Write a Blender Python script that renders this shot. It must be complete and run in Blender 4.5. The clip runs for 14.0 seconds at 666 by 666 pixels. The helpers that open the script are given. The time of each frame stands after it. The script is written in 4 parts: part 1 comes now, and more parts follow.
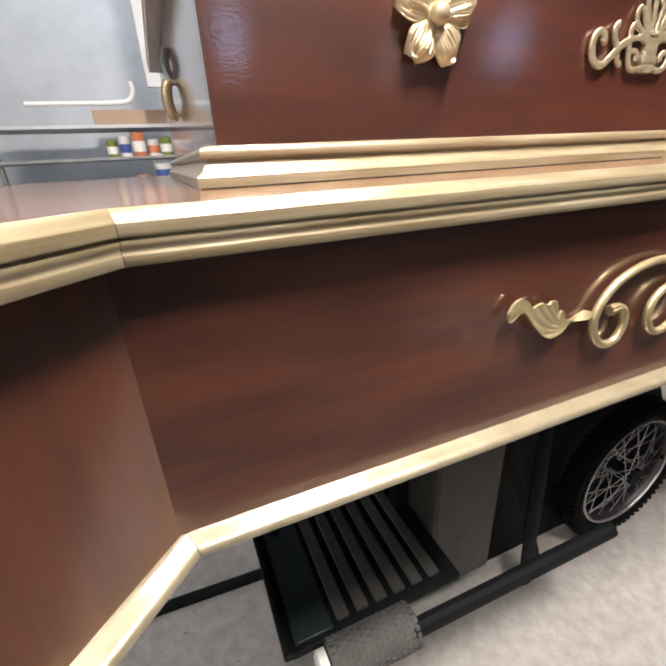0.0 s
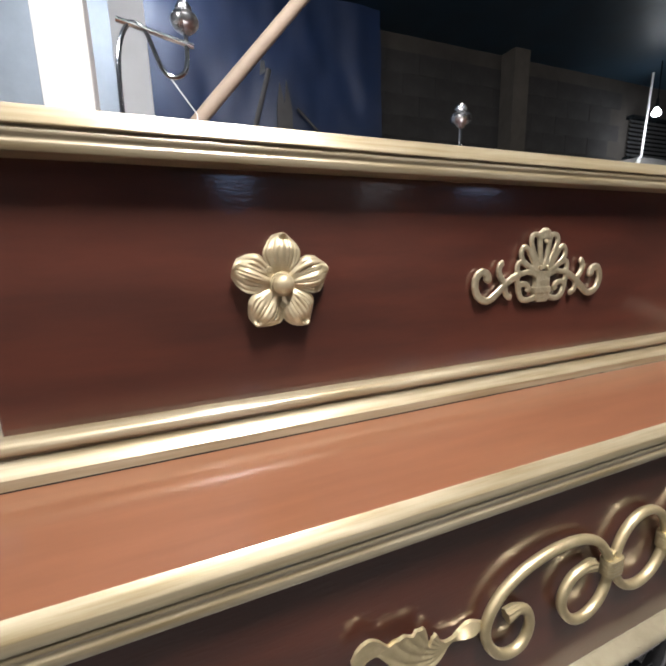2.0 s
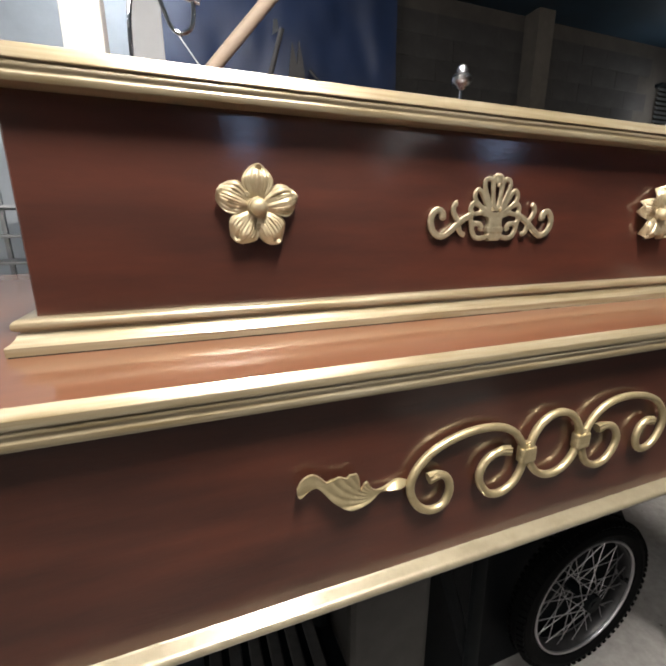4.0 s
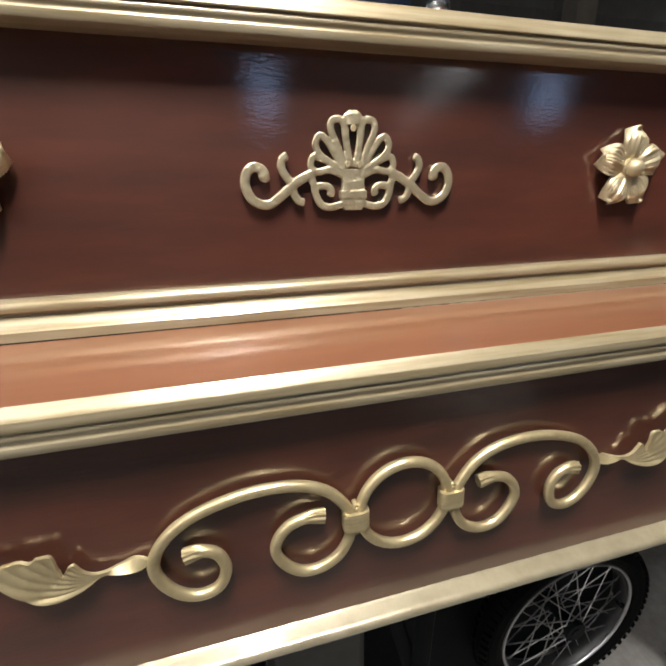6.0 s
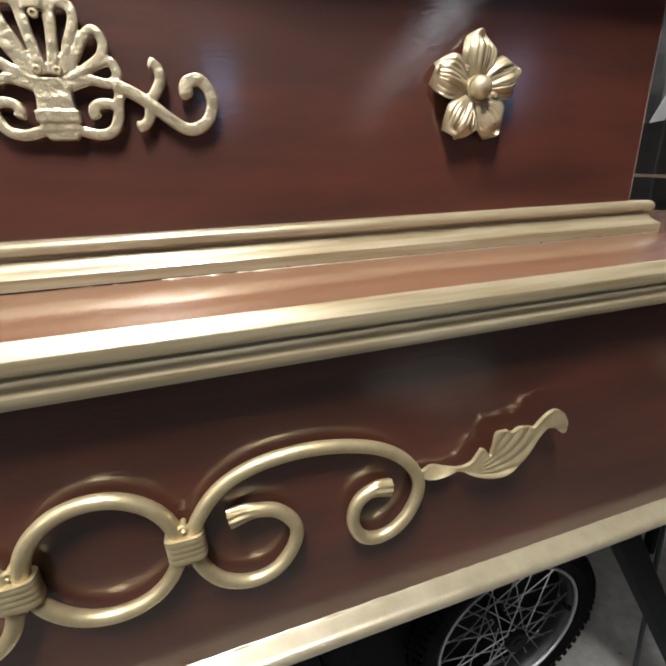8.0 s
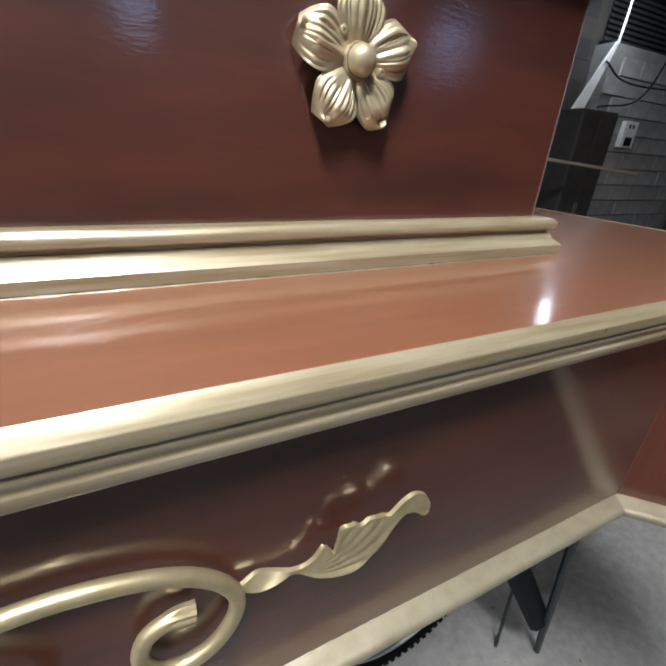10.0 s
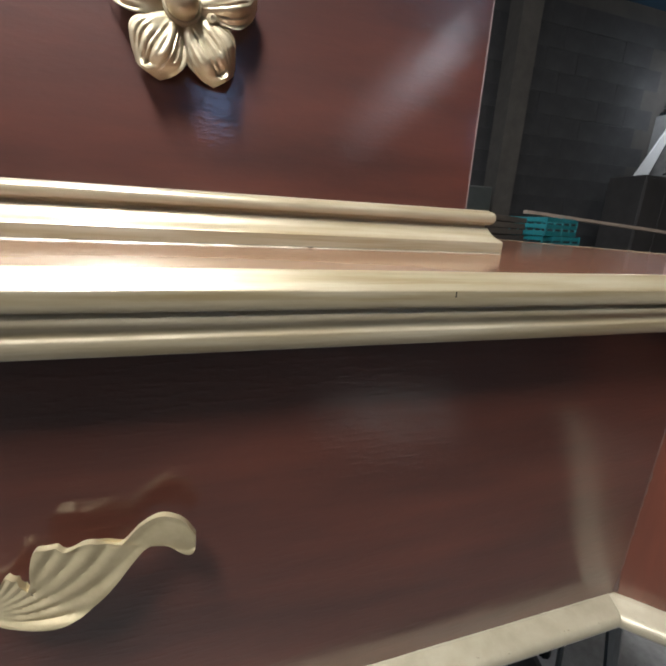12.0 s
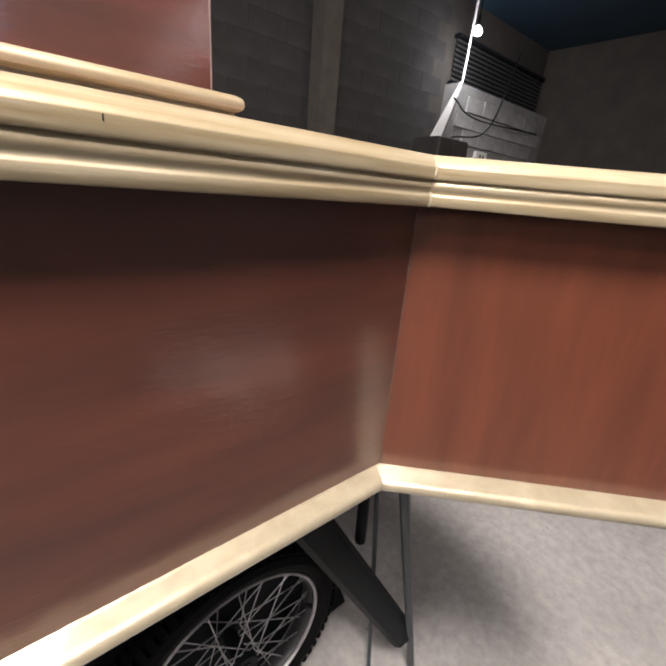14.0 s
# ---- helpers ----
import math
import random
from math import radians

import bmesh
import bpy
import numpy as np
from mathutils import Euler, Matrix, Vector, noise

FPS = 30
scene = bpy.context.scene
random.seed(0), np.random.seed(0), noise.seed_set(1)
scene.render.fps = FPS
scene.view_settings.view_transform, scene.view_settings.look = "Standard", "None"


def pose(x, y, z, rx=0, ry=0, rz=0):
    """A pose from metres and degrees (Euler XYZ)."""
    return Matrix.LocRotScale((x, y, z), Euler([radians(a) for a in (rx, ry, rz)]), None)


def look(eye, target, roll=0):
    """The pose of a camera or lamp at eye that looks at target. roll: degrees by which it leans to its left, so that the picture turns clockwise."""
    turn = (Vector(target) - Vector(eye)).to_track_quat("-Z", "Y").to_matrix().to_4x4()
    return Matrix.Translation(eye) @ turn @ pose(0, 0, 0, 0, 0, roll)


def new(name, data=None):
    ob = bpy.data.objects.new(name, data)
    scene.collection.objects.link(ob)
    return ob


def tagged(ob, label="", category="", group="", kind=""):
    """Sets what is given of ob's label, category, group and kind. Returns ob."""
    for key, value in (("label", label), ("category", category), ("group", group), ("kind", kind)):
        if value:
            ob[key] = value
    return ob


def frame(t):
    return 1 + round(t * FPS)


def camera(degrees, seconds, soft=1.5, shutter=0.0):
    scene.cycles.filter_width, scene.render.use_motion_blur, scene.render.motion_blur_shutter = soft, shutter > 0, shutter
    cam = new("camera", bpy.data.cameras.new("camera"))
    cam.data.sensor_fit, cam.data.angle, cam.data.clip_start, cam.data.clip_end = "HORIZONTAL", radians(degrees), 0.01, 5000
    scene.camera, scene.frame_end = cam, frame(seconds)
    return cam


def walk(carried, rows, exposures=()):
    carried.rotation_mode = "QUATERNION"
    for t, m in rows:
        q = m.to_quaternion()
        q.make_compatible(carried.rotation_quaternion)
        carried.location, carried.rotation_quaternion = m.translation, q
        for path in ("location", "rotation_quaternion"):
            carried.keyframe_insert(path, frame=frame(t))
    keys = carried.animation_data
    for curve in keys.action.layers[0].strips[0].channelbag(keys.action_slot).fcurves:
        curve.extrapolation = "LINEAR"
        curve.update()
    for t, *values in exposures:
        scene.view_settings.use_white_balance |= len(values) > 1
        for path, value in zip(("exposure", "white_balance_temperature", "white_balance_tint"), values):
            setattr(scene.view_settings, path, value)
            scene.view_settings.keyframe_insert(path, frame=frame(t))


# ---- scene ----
cam = camera(80.56, 14.0, soft=2.4)
PATH = [
    (0, (-0.7360, -0.3003, 1.5610), (-0.0698, 1.4037, 0.7533), -2.95),
    (0.5, (-0.7123, -0.2478, 1.6509), (0.0023, 1.4765, 0.9324), -1.01),
    (1, (-0.6960, -0.2307, 1.6776), (0.1364, 1.4896, 1.0877), -0.27),
    (1.5, (-0.6311, -0.2229, 1.7259), (0.1994, 1.5353, 1.2581), -0.63),
    (2, (-0.5125, -0.2433, 1.7373), (0.2266, 1.5739, 1.3482), -1.54),
    (2.2, (-0.4729, -0.2543, 1.7337), (0.1975, 1.5901, 1.3478), -1.79),
    (4.3, (-0.4977, -0.3736, 1.6795), (0.1814, 1.4211, 1.1157), 0.51),
    (4.5, (-0.4540, -0.3588, 1.6836), (0.2410, 1.4192, 1.0872), 1.16),
    (5, (-0.3185, -0.3481, 1.6889), (0.3030, 1.4439, 1.0546), 0.14),
    (5.5, (-0.1875, -0.3213, 1.6730), (0.2857, 1.5148, 1.0370), -1.37),
    (6, (-0.1526, -0.2946, 1.6740), (0.3157, 1.5391, 1.0273), -1.19),
    (6.5, (-0.1993, -0.2844, 1.6852), (0.4239, 1.4973, 1.0239), -0.69),
    (7, (-0.1930, -0.2723, 1.6817), (0.5295, 1.4696, 1.0156), -0.61),
    (7.5, (-0.0812, -0.2578, 1.6428), (0.5981, 1.5140, 1.0107), -1.36),
    (8, (0.1017, -0.2405, 1.6048), (0.6418, 1.5698, 0.9480), -2.80),
    (8.2, (0.1463, -0.2286, 1.6038), (0.6762, 1.5650, 0.8952), -2.39),
    (10.3, (0.2562, -0.1563, 1.6452), (1.1065, 1.4418, 0.7947), 4.00),
    (10.5, (0.3315, -0.1834, 1.6115), (1.0713, 1.5359, 0.9069), 2.09),
    (11, (0.4015, -0.2010, 1.5992), (1.1601, 1.5139, 0.9039), 2.51),
    (11.5, (0.4016, -0.1949, 1.5779), (1.0196, 1.6129, 0.9864), 3.23),
    (12, (0.4135, -0.1835, 1.5621), (0.9975, 1.6489, 1.0135), 3.07),
    (12.5, (0.5031, -0.1753, 1.5464), (1.2333, 1.6098, 1.0173), 4.15),
    (13, (0.5650, -0.1993, 1.5344), (1.5423, 1.4699, 1.0258), 4.70),
    (13.5, (0.5454, -0.2202, 1.5356), (1.7593, 1.2685, 0.9786), 4.00),
    (14, (0.4961, -0.2108, 1.5084), (1.7302, 1.2020, 0.8150), 5.08),
]
EXPOSURES = [(0.0, 1.00, 7300, 15), (0.5, 0.88, 7200, 14), (1.0, 0.66, 6950, 12), (1.5, 0.40, 6700, 11), (2.0, 0.36, 6650, 12), (4.5, 0.44, 7150, 11), (6.5, 0.40, 6850, 9), (8.0, 0.36, 6650, 9),
             (10.5, 0.30, 6150, 9), (11.5, 0.58, 6150, 9), (12.5, 0.70, 6450, 10), (13.0, 1.00, 6750, 13), (13.5, 1.20, 6850, 14), (14.0, 1.30, 7050, 18)]
walk(cam, [(t, look(eye, target, roll)) for t, eye, target, roll in PATH], EXPOSURES)

# ---- light ----
world = bpy.data.worlds.new("workshop_night_air")
scene.world = world
world.use_nodes = True
wnt = world.node_tree
sky = wnt.nodes.new("ShaderNodeTexSky")
sky.sky_type = "NISHITA"
sky.sun_disc = False
sky.sun_elevation = radians(25)
sky.sun_rotation = radians(200)
wnt.links.new(sky.outputs[0], wnt.nodes["Background"].inputs[0])
wnt.nodes["Background"].inputs[1].default_value = 0.10


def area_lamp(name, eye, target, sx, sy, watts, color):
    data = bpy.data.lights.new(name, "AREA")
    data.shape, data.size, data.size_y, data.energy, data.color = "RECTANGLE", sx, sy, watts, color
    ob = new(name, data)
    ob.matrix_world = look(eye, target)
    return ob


# two ceiling lamps for the front of the kiosk, the bulb, and unseen added fills
area_lamp("ceiling_lamp_light", (-0.15, -0.62, 3.85), (0.05, 0.0, 1.5), 0.32, 1.30, 205, (0.985, 0.975, 0.96))
area_lamp("second_lamp_light", (-2.3, -0.95, 3.85), (-0.6, 0.0, 1.6), 1.2, 0.40, 46, (0.97, 0.98, 1.0))
# added fill that brightens the front wall and the board under the ceiling
area_lamp("front_fill_light", (2.9, -3.5, 3.80), (2.9, -5.2, 3.0), 1.4, 0.25, 62, (0.92, 0.95, 1.0))
# added fill from the left that brightens the right wing; no opening there
area_lamp("side_fill_light", (-4.0, -1.9, 2.65), (0.4, 0.0, 1.3), 1.5, 1.2, 42, (1.0, 0.98, 0.95))
# added lamp hidden behind the hanging board, for the tarpaulin's blue glow
area_lamp("rear_glow_light", (-0.70, 2.72, 3.82), (-0.50, 3.2, 2.4), 0.5, 0.3, 24, (0.78, 0.88, 1.0))
area_lamp("bulb_light", (5.16, 3.00, 3.26), (6.2, 3.4, 2.2), 0.10, 0.10, 5.5, (0.85, 0.93, 1.0))
# added fill under the ceiling that lightens the floor and wall on the right
area_lamp("right_fill_light", (4.2, 1.2, 3.80), (3.6, 2.2, 0.0), 0.9, 0.25, 8, (1.0, 0.92, 0.80))


# ---- materials ----
def mat(name, color, rough=0.5, metal=0.0, var=0.12, scale=6.0, stretch=(1, 1, 1), bump=0.0, bump_scale=80.0,
        rough_var=0.1, coat=0.0, spec=0.5, second=None, second_scale=1.5, rnd=0.0, wave=0.0, wave_scale=4.0,
        coat_ior=1.5, coat_rough=0.08, contrast=False, streak=False, smear=2.0, strokes=0.0, stroke_stretch=(1, 1, 1)):
    m = bpy.data.materials.new(name)
    m.use_nodes = True
    nt = m.node_tree
    n, l = nt.nodes, nt.links
    p = n["Principled BSDF"]
    p.inputs["Metallic"].default_value = metal
    p.inputs["Specular IOR Level"].default_value = spec
    p.inputs["Coat Weight"].default_value = coat
    p.inputs["Coat Roughness"].default_value = coat_rough
    p.inputs["Coat IOR"].default_value = coat_ior
    tc = n.new("ShaderNodeTexCoord")
    mp = n.new("ShaderNodeMapping")
    mp.inputs["Scale"].default_value = stretch
    l.new(tc.outputs["Object"], mp.inputs["Vector"])
    big = n.new("ShaderNodeTexNoise")
    big.inputs["Scale"].default_value = scale
    big.inputs["Detail"].default_value = 6
    big.inputs["Roughness"].default_value = 0.6
    l.new(mp.outputs[0], big.inputs["Vector"])
    ramp = n.new("ShaderNodeMix")
    ramp.data_type = "RGBA"
    c = Vector(color)
    other = Vector(second) if second else c * (1 + 2 * var)
    ramp.inputs["A"].default_value = (*(c * (1 - 2 * var)), 1)
    ramp.inputs["B"].default_value = (*other, 1)
    if contrast:
        cm = n.new("ShaderNodeMapRange")
        cm.inputs["From Min"].default_value, cm.inputs["From Max"].default_value = 0.24, 0.76
        l.new(big.outputs["Fac"], cm.inputs["Value"])
        l.new(cm.outputs[0], ramp.inputs["Factor"])
    else:
        l.new(big.outputs["Fac"], ramp.inputs["Factor"])
    slow = n.new("ShaderNodeTexNoise")
    slow.inputs["Scale"].default_value = second_scale
    slow.inputs["Detail"].default_value = 3
    l.new(tc.outputs["Object"], slow.inputs["Vector"])
    shade = n.new("ShaderNodeMix")
    shade.data_type = "RGBA"
    shade.blend_type = "MULTIPLY"
    shade.inputs["Factor"].default_value = min(1.0, var * 2.5)
    l.new(ramp.outputs["Result"], shade.inputs["A"])
    l.new(slow.outputs["Fac"], shade.inputs["B"])
    last = shade.outputs["Result"]
    if rnd:
        oi = n.new("ShaderNodeObjectInfo")
        hsv = n.new("ShaderNodeHueSaturation")
        mr = n.new("ShaderNodeMapRange")
        mr.inputs["To Min"].default_value, mr.inputs["To Max"].default_value = 1 - rnd, 1 + rnd
        l.new(oi.outputs["Random"], mr.inputs["Value"])
        l.new(mr.outputs[0], hsv.inputs["Value"])
        l.new(last, hsv.inputs["Color"])
        last = hsv.outputs[0]
    l.new(last, p.inputs["Base Color"])
    rr = n.new("ShaderNodeMapRange")
    rr.inputs["To Min"].default_value = max(0.02, rough - rough_var)
    rr.inputs["To Max"].default_value = min(1.0, rough + rough_var)
    l.new((big if streak else slow).outputs["Fac"], rr.inputs["Value"])
    if streak:
        # brush marks in the paint vary its gloss
        rr.inputs["From Min"].default_value, rr.inputs["From Max"].default_value = 0.3, 0.7
        gl = n.new("ShaderNodeMapRange")
        gl.inputs["From Min"].default_value, gl.inputs["From Max"].default_value = 0.3, 0.7
        gl.inputs["To Min"].default_value, gl.inputs["To Max"].default_value = coat_rough * 0.75, coat_rough * 1.3
        l.new(big.outputs["Fac"], gl.inputs["Value"])
        l.new(gl.outputs[0], p.inputs["Coat Roughness"])
    l.new(rr.outputs[0], p.inputs["Roughness"])
    if coat and wave:
        cr = n.new("ShaderNodeMapRange")
        cr.inputs["From Min"].default_value, cr.inputs["From Max"].default_value = 0.15, 0.85
        cr.inputs["To Min"].default_value, cr.inputs["To Max"].default_value = coat_rough * 0.35, coat_rough * smear
        wiped = n.new("ShaderNodeTexNoise")
        wiped.inputs["Scale"].default_value = 5.0
        wiped.inputs["Detail"].default_value = 4
        l.new(tc.outputs["Object"], wiped.inputs["Vector"])
        l.new(wiped.outputs["Fac"], cr.inputs["Value"])
        l.new(cr.outputs[0], p.inputs["Coat Roughness"])
    if bump:
        fine = n.new("ShaderNodeTexNoise")
        fine.inputs["Scale"].default_value = bump_scale
        fine.inputs["Detail"].default_value = 4
        grain = n.new("ShaderNodeMapping")
        grain.inputs["Scale"].default_value = tuple(min(v, 2.6) for v in stretch)
        l.new(tc.outputs["Object"], grain.inputs["Vector"])
        l.new(grain.outputs[0], fine.inputs["Vector"])
        b = n.new("ShaderNodeBump")
        b.inputs["Strength"].default_value = bump
        b.inputs["Distance"].default_value = 0.002
        l.new(fine.outputs["Fac"], b.inputs["Height"])
        l.new(b.outputs[0], p.inputs["Normal"])
        if coat:
            l.new(b.outputs[0], p.inputs["Coat Normal"])
        if wave:
            swell = n.new("ShaderNodeTexNoise")
            swell.inputs["Scale"].default_value = wave_scale
            swell.inputs["Detail"].default_value = 1
            l.new(tc.outputs["Object"], swell.inputs["Vector"])
            b2 = n.new("ShaderNodeBump")
            b2.inputs["Strength"].default_value = wave
            b2.inputs["Distance"].default_value = 0.01
            l.new(swell.outputs["Fac"], b2.inputs["Height"])
            l.new(b2.outputs[0], b.inputs["Normal"])
            if strokes:
                # brush strokes and open pores along the grain, stronger in patches
                sm = n.new("ShaderNodeMapping")
                sm.inputs["Scale"].default_value = stroke_stretch
                l.new(tc.outputs["Object"], sm.inputs["Vector"])
                sn = n.new("ShaderNodeTexNoise")
                sn.inputs["Scale"].default_value = 230.0
                sn.inputs["Detail"].default_value = 4
                l.new(sm.outputs[0], sn.inputs["Vector"])
                patch = n.new("ShaderNodeTexNoise")
                patch.inputs["Scale"].default_value = 3.2
                patch.inputs["Detail"].default_value = 2
                l.new(tc.outputs["Object"], patch.inputs["Vector"])
                pm = n.new("ShaderNodeMapRange")
                pm.inputs["From Min"].default_value, pm.inputs["From Max"].default_value = 0.35, 0.65
                pm.inputs["To Min"].default_value = 0.15
                l.new(patch.outputs["Fac"], pm.inputs["Value"])
                mul = n.new("ShaderNodeMath")
                mul.operation = "MULTIPLY"
                pore = n.new("ShaderNodeMapRange")
                pore.inputs["From Min"].default_value, pore.inputs["From Max"].default_value = 0.50, 0.66
                l.new(sn.outputs["Fac"], pore.inputs["Value"])
                l.new(pore.outputs[0], mul.inputs[0])
                l.new(pm.outputs[0], mul.inputs[1])
                b3 = n.new("ShaderNodeBump")
                b3.inputs["Strength"].default_value = strokes
                b3.inputs["Distance"].default_value = 0.003
                l.new(mul.outputs[0], b3.inputs["Height"])
                l.new(b2.outputs[0], b3.inputs["Normal"])
                l.new(b3.outputs[0], b.inputs["Normal"])
    return m


def glow(name, color, strength):
    m = bpy.data.materials.new(name)
    m.use_nodes = True
    p = m.node_tree.nodes["Principled BSDF"]
    p.inputs["Base Color"].default_value = (*color, 1)
    p.inputs["Emission Color"].default_value = (*color, 1)
    p.inputs["Emission Strength"].default_value = strength
    return m


MAHOGANY = mat("varnished_mahogany", (0.062, 0.0188, 0.0122), 0.45, var=0.20, scale=3.4, stretch=(1.0, 1.0, 6), bump=0.05,
               bump_scale=140, rough_var=0.10, second=(0.116, 0.0300, 0.0170), second_scale=3.0, wave=0.06, wave_scale=6, coat=1.0, coat_ior=1.88, coat_rough=0.075,
               contrast=True, strokes=0.022, stroke_stretch=(0.22, 1.0, 1.3))
MAHOGANY_LOW = mat("dark_glossy_mahogany", (0.056, 0.0176, 0.0114), 0.45, var=0.20, scale=3.0, stretch=(1.0, 1.0, 6), bump=0.05,
                   bump_scale=140, rough_var=0.10, second=(0.128, 0.0345, 0.0188), second_scale=2.4, wave=0.07, wave_scale=5, coat=1.0, coat_ior=1.86, coat_rough=0.056, smear=2.6,
                   contrast=True, strokes=0.075, stroke_stretch=(0.22, 1.0, 1.3))
MAHOGANY_UP = mat("varnished_mahogany_upright", (0.078, 0.0225, 0.0125), 0.45, var=0.22, scale=4, stretch=(8, 8, 1.0), bump=0.08,
                  bump_scale=26, rough_var=0.10, second=(0.170, 0.047, 0.024), second_scale=3.0, coat=1.0, coat_ior=1.75, coat_rough=0.13, spec=0.35)
LEDGE = mat("orange_brown_varnish", (0.192, 0.075, 0.038), 0.345, var=0.10, scale=7, stretch=(1.2, 9, 1), rough_var=0.045,
            second=(0.250, 0.101, 0.052), coat=0.9, coat_ior=1.75, coat_rough=0.115)
GOLD = mat("satin_gold_paint", (0.372, 0.270, 0.128), 0.40, metal=0.40, var=0.13, scale=14, stretch=(0.5, 12, 12), bump=0.14, bump_scale=70,
           rough_var=0.10, second=(0.49, 0.428, 0.305), coat=0.7, coat_ior=1.75, coat_rough=0.20, streak=True, contrast=True)
TRIMGOLD = mat("worn_gold_paint", (0.36, 0.300, 0.190), 0.42, metal=0.42, var=0.16, scale=40, bump=0.25, bump_scale=90,
               rough_var=0.10, second=(0.48, 0.420, 0.300), coat=1.0, coat_ior=1.72, coat_rough=0.21, streak=True)
ROUGHCAST = mat("rough_cast_gold_paint", (0.52, 0.430, 0.270), 0.40, metal=0.72, var=0.16, scale=60, bump=0.80, bump_scale=170,
                rough_var=0.10, second=(0.76, 0.665, 0.470))
CAST = mat("cast_gold_paint", (0.48, 0.385, 0.228), 0.43, metal=0.56, var=0.14, scale=60, bump=0.22, bump_scale=220,
           rough_var=0.06, second=(0.71, 0.610, 0.418))
WROUGHT = mat("wrought_gold_paint", (0.50, 0.395, 0.215), 0.38, metal=0.68, var=0.12, scale=60, bump=0.16, bump_scale=220,
              rough_var=0.06, second=(0.71, 0.595, 0.370))
RIM = mat("dusty_plated_rim", (0.50, 0.50, 0.52), 0.36, metal=0.8, var=0.2, scale=40)
SATIN = mat("satin_nickel", (0.72, 0.73, 0.75), 0.27, metal=1.0, var=0.06, scale=60, rough_var=0.06)
CHROME = mat("chrome", (0.7, 0.72, 0.75), 0.12, metal=1.0, var=0.05, rough_var=0.05)
BLACK = mat("black_painted_steel", (0.0110, 0.0135, 0.0155), 0.55, spec=0.05, rough_var=0.05, var=0.2, scale=20, bump=0.1, bump_scale=200)
BLUESTEEL = mat("blue_grey_painted_steel", (0.022, 0.034, 0.042), 0.42, spec=0.25, var=0.2, scale=20)
RUBBER = mat("black_rubber", (0.0050, 0.0055, 0.0060), 0.80, spec=0.08, var=0.25, scale=30, bump=0.3, bump_scale=300)
STEEL = mat("dull_steel", (0.35, 0.36, 0.37), 0.38, metal=0.9, var=0.15, scale=40)
CONCRETE = mat("concrete_floor", (0.40, 0.382, 0.368), 0.75, var=0.19, scale=24, bump=0.5, bump_scale=130, second=(0.60, 0.578, 0.560), second_scale=2.2)
TARP = mat("navy_sheeting", (0.0075, 0.0225, 0.072), 0.50, var=0.2, scale=3, bump=0.5, bump_scale=9, second_scale=1.0)
PLASTER = mat("dark_plaster", (0.058, 0.050, 0.044), 0.9, var=0.25, scale=4, bump=0.6, bump_scale=30)
LIGHTWALL = mat("dull_dusty_plaster", (0.072, 0.064, 0.056), 0.9, var=0.2, scale=3, bump=0.4, bump_scale=30)
PALEWALL = mat("pale_blue_grey_paint", (0.42, 0.46, 0.50), 0.8, var=0.12, scale=5, bump=0.3, bump_scale=40)
PALE = mat("pale_grey_paint", (0.55, 0.57, 0.60), 0.5, var=0.08, scale=5)
WOOD = mat("weathered_timber", (0.10, 0.075, 0.055), 0.75, var=0.25, scale=8, stretch=(1, 1, 8), bump=0.4, bump_scale=60, rnd=0.35)
POLEWOOD = mat("pale_timber_pole", (0.40, 0.31, 0.24), 0.7, var=0.15, scale=10, bump=0.3, bump_scale=60)
TEAL = mat("teal_plastic", (0.02, 0.22, 0.24), 0.45, var=0.15, scale=10)
PINK = mat("pink_plastic", (0.55, 0.05, 0.16), 0.5, var=0.1, scale=10)
WHITE = mat("white_plastic", (0.75, 0.75, 0.74), 0.4, var=0.06, scale=10)
BLUELABEL = mat("blue_label", (0.04, 0.09, 0.30), 0.4, var=0.1, scale=20)
ORANGE = mat("orange_tin", (0.60, 0.20, 0.09), 0.4, var=0.1, scale=20)
GREEN = mat("green_tin", (0.20, 0.26, 0.07), 0.4, var=0.1, scale=20)
CARD = mat("brown_cardboard", (0.42, 0.30, 0.22), 0.8, var=0.1, scale=10)
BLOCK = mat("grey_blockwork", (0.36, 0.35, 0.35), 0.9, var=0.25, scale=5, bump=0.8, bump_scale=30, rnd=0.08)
MORTAR = mat("grey_mortar", (0.25, 0.245, 0.24), 0.95, var=0.2, scale=9)
CEIL = mat("dark_blue_sheet", (0.026, 0.058, 0.092), 0.5, var=0.2, scale=3, bump=0.3, bump_scale=12)
BULB = glow("lit_bulb", (0.85, 0.93, 1.0), 60)
OPENING = glow("daylight_beyond", (0.42, 0.60, 1.0), 1.25)


# ---- mesh helpers ----
def part(name, bm, material, parent=None, label="", smooth=True):
    me = bpy.data.meshes.new(name)
    bmesh.ops.recalc_face_normals(bm, faces=bm.faces)
    for fc in bm.faces:
        fc.smooth = smooth
    bm.to_mesh(me)
    bm.free()
    me.materials.append(material)
    if smooth:
        me.set_sharp_from_angle(angle=radians(30))
    ob = new(name, me)
    if parent is not None:
        ob.parent = parent
    if label:
        tagged(ob, label)
    return ob


def thing(name, label, category, at=(0, 0, 0), group="", kind=""):
    ob = new(name)
    ob.empty_display_size = 0.05
    ob.location = at
    return tagged(ob, label, category, group, kind)


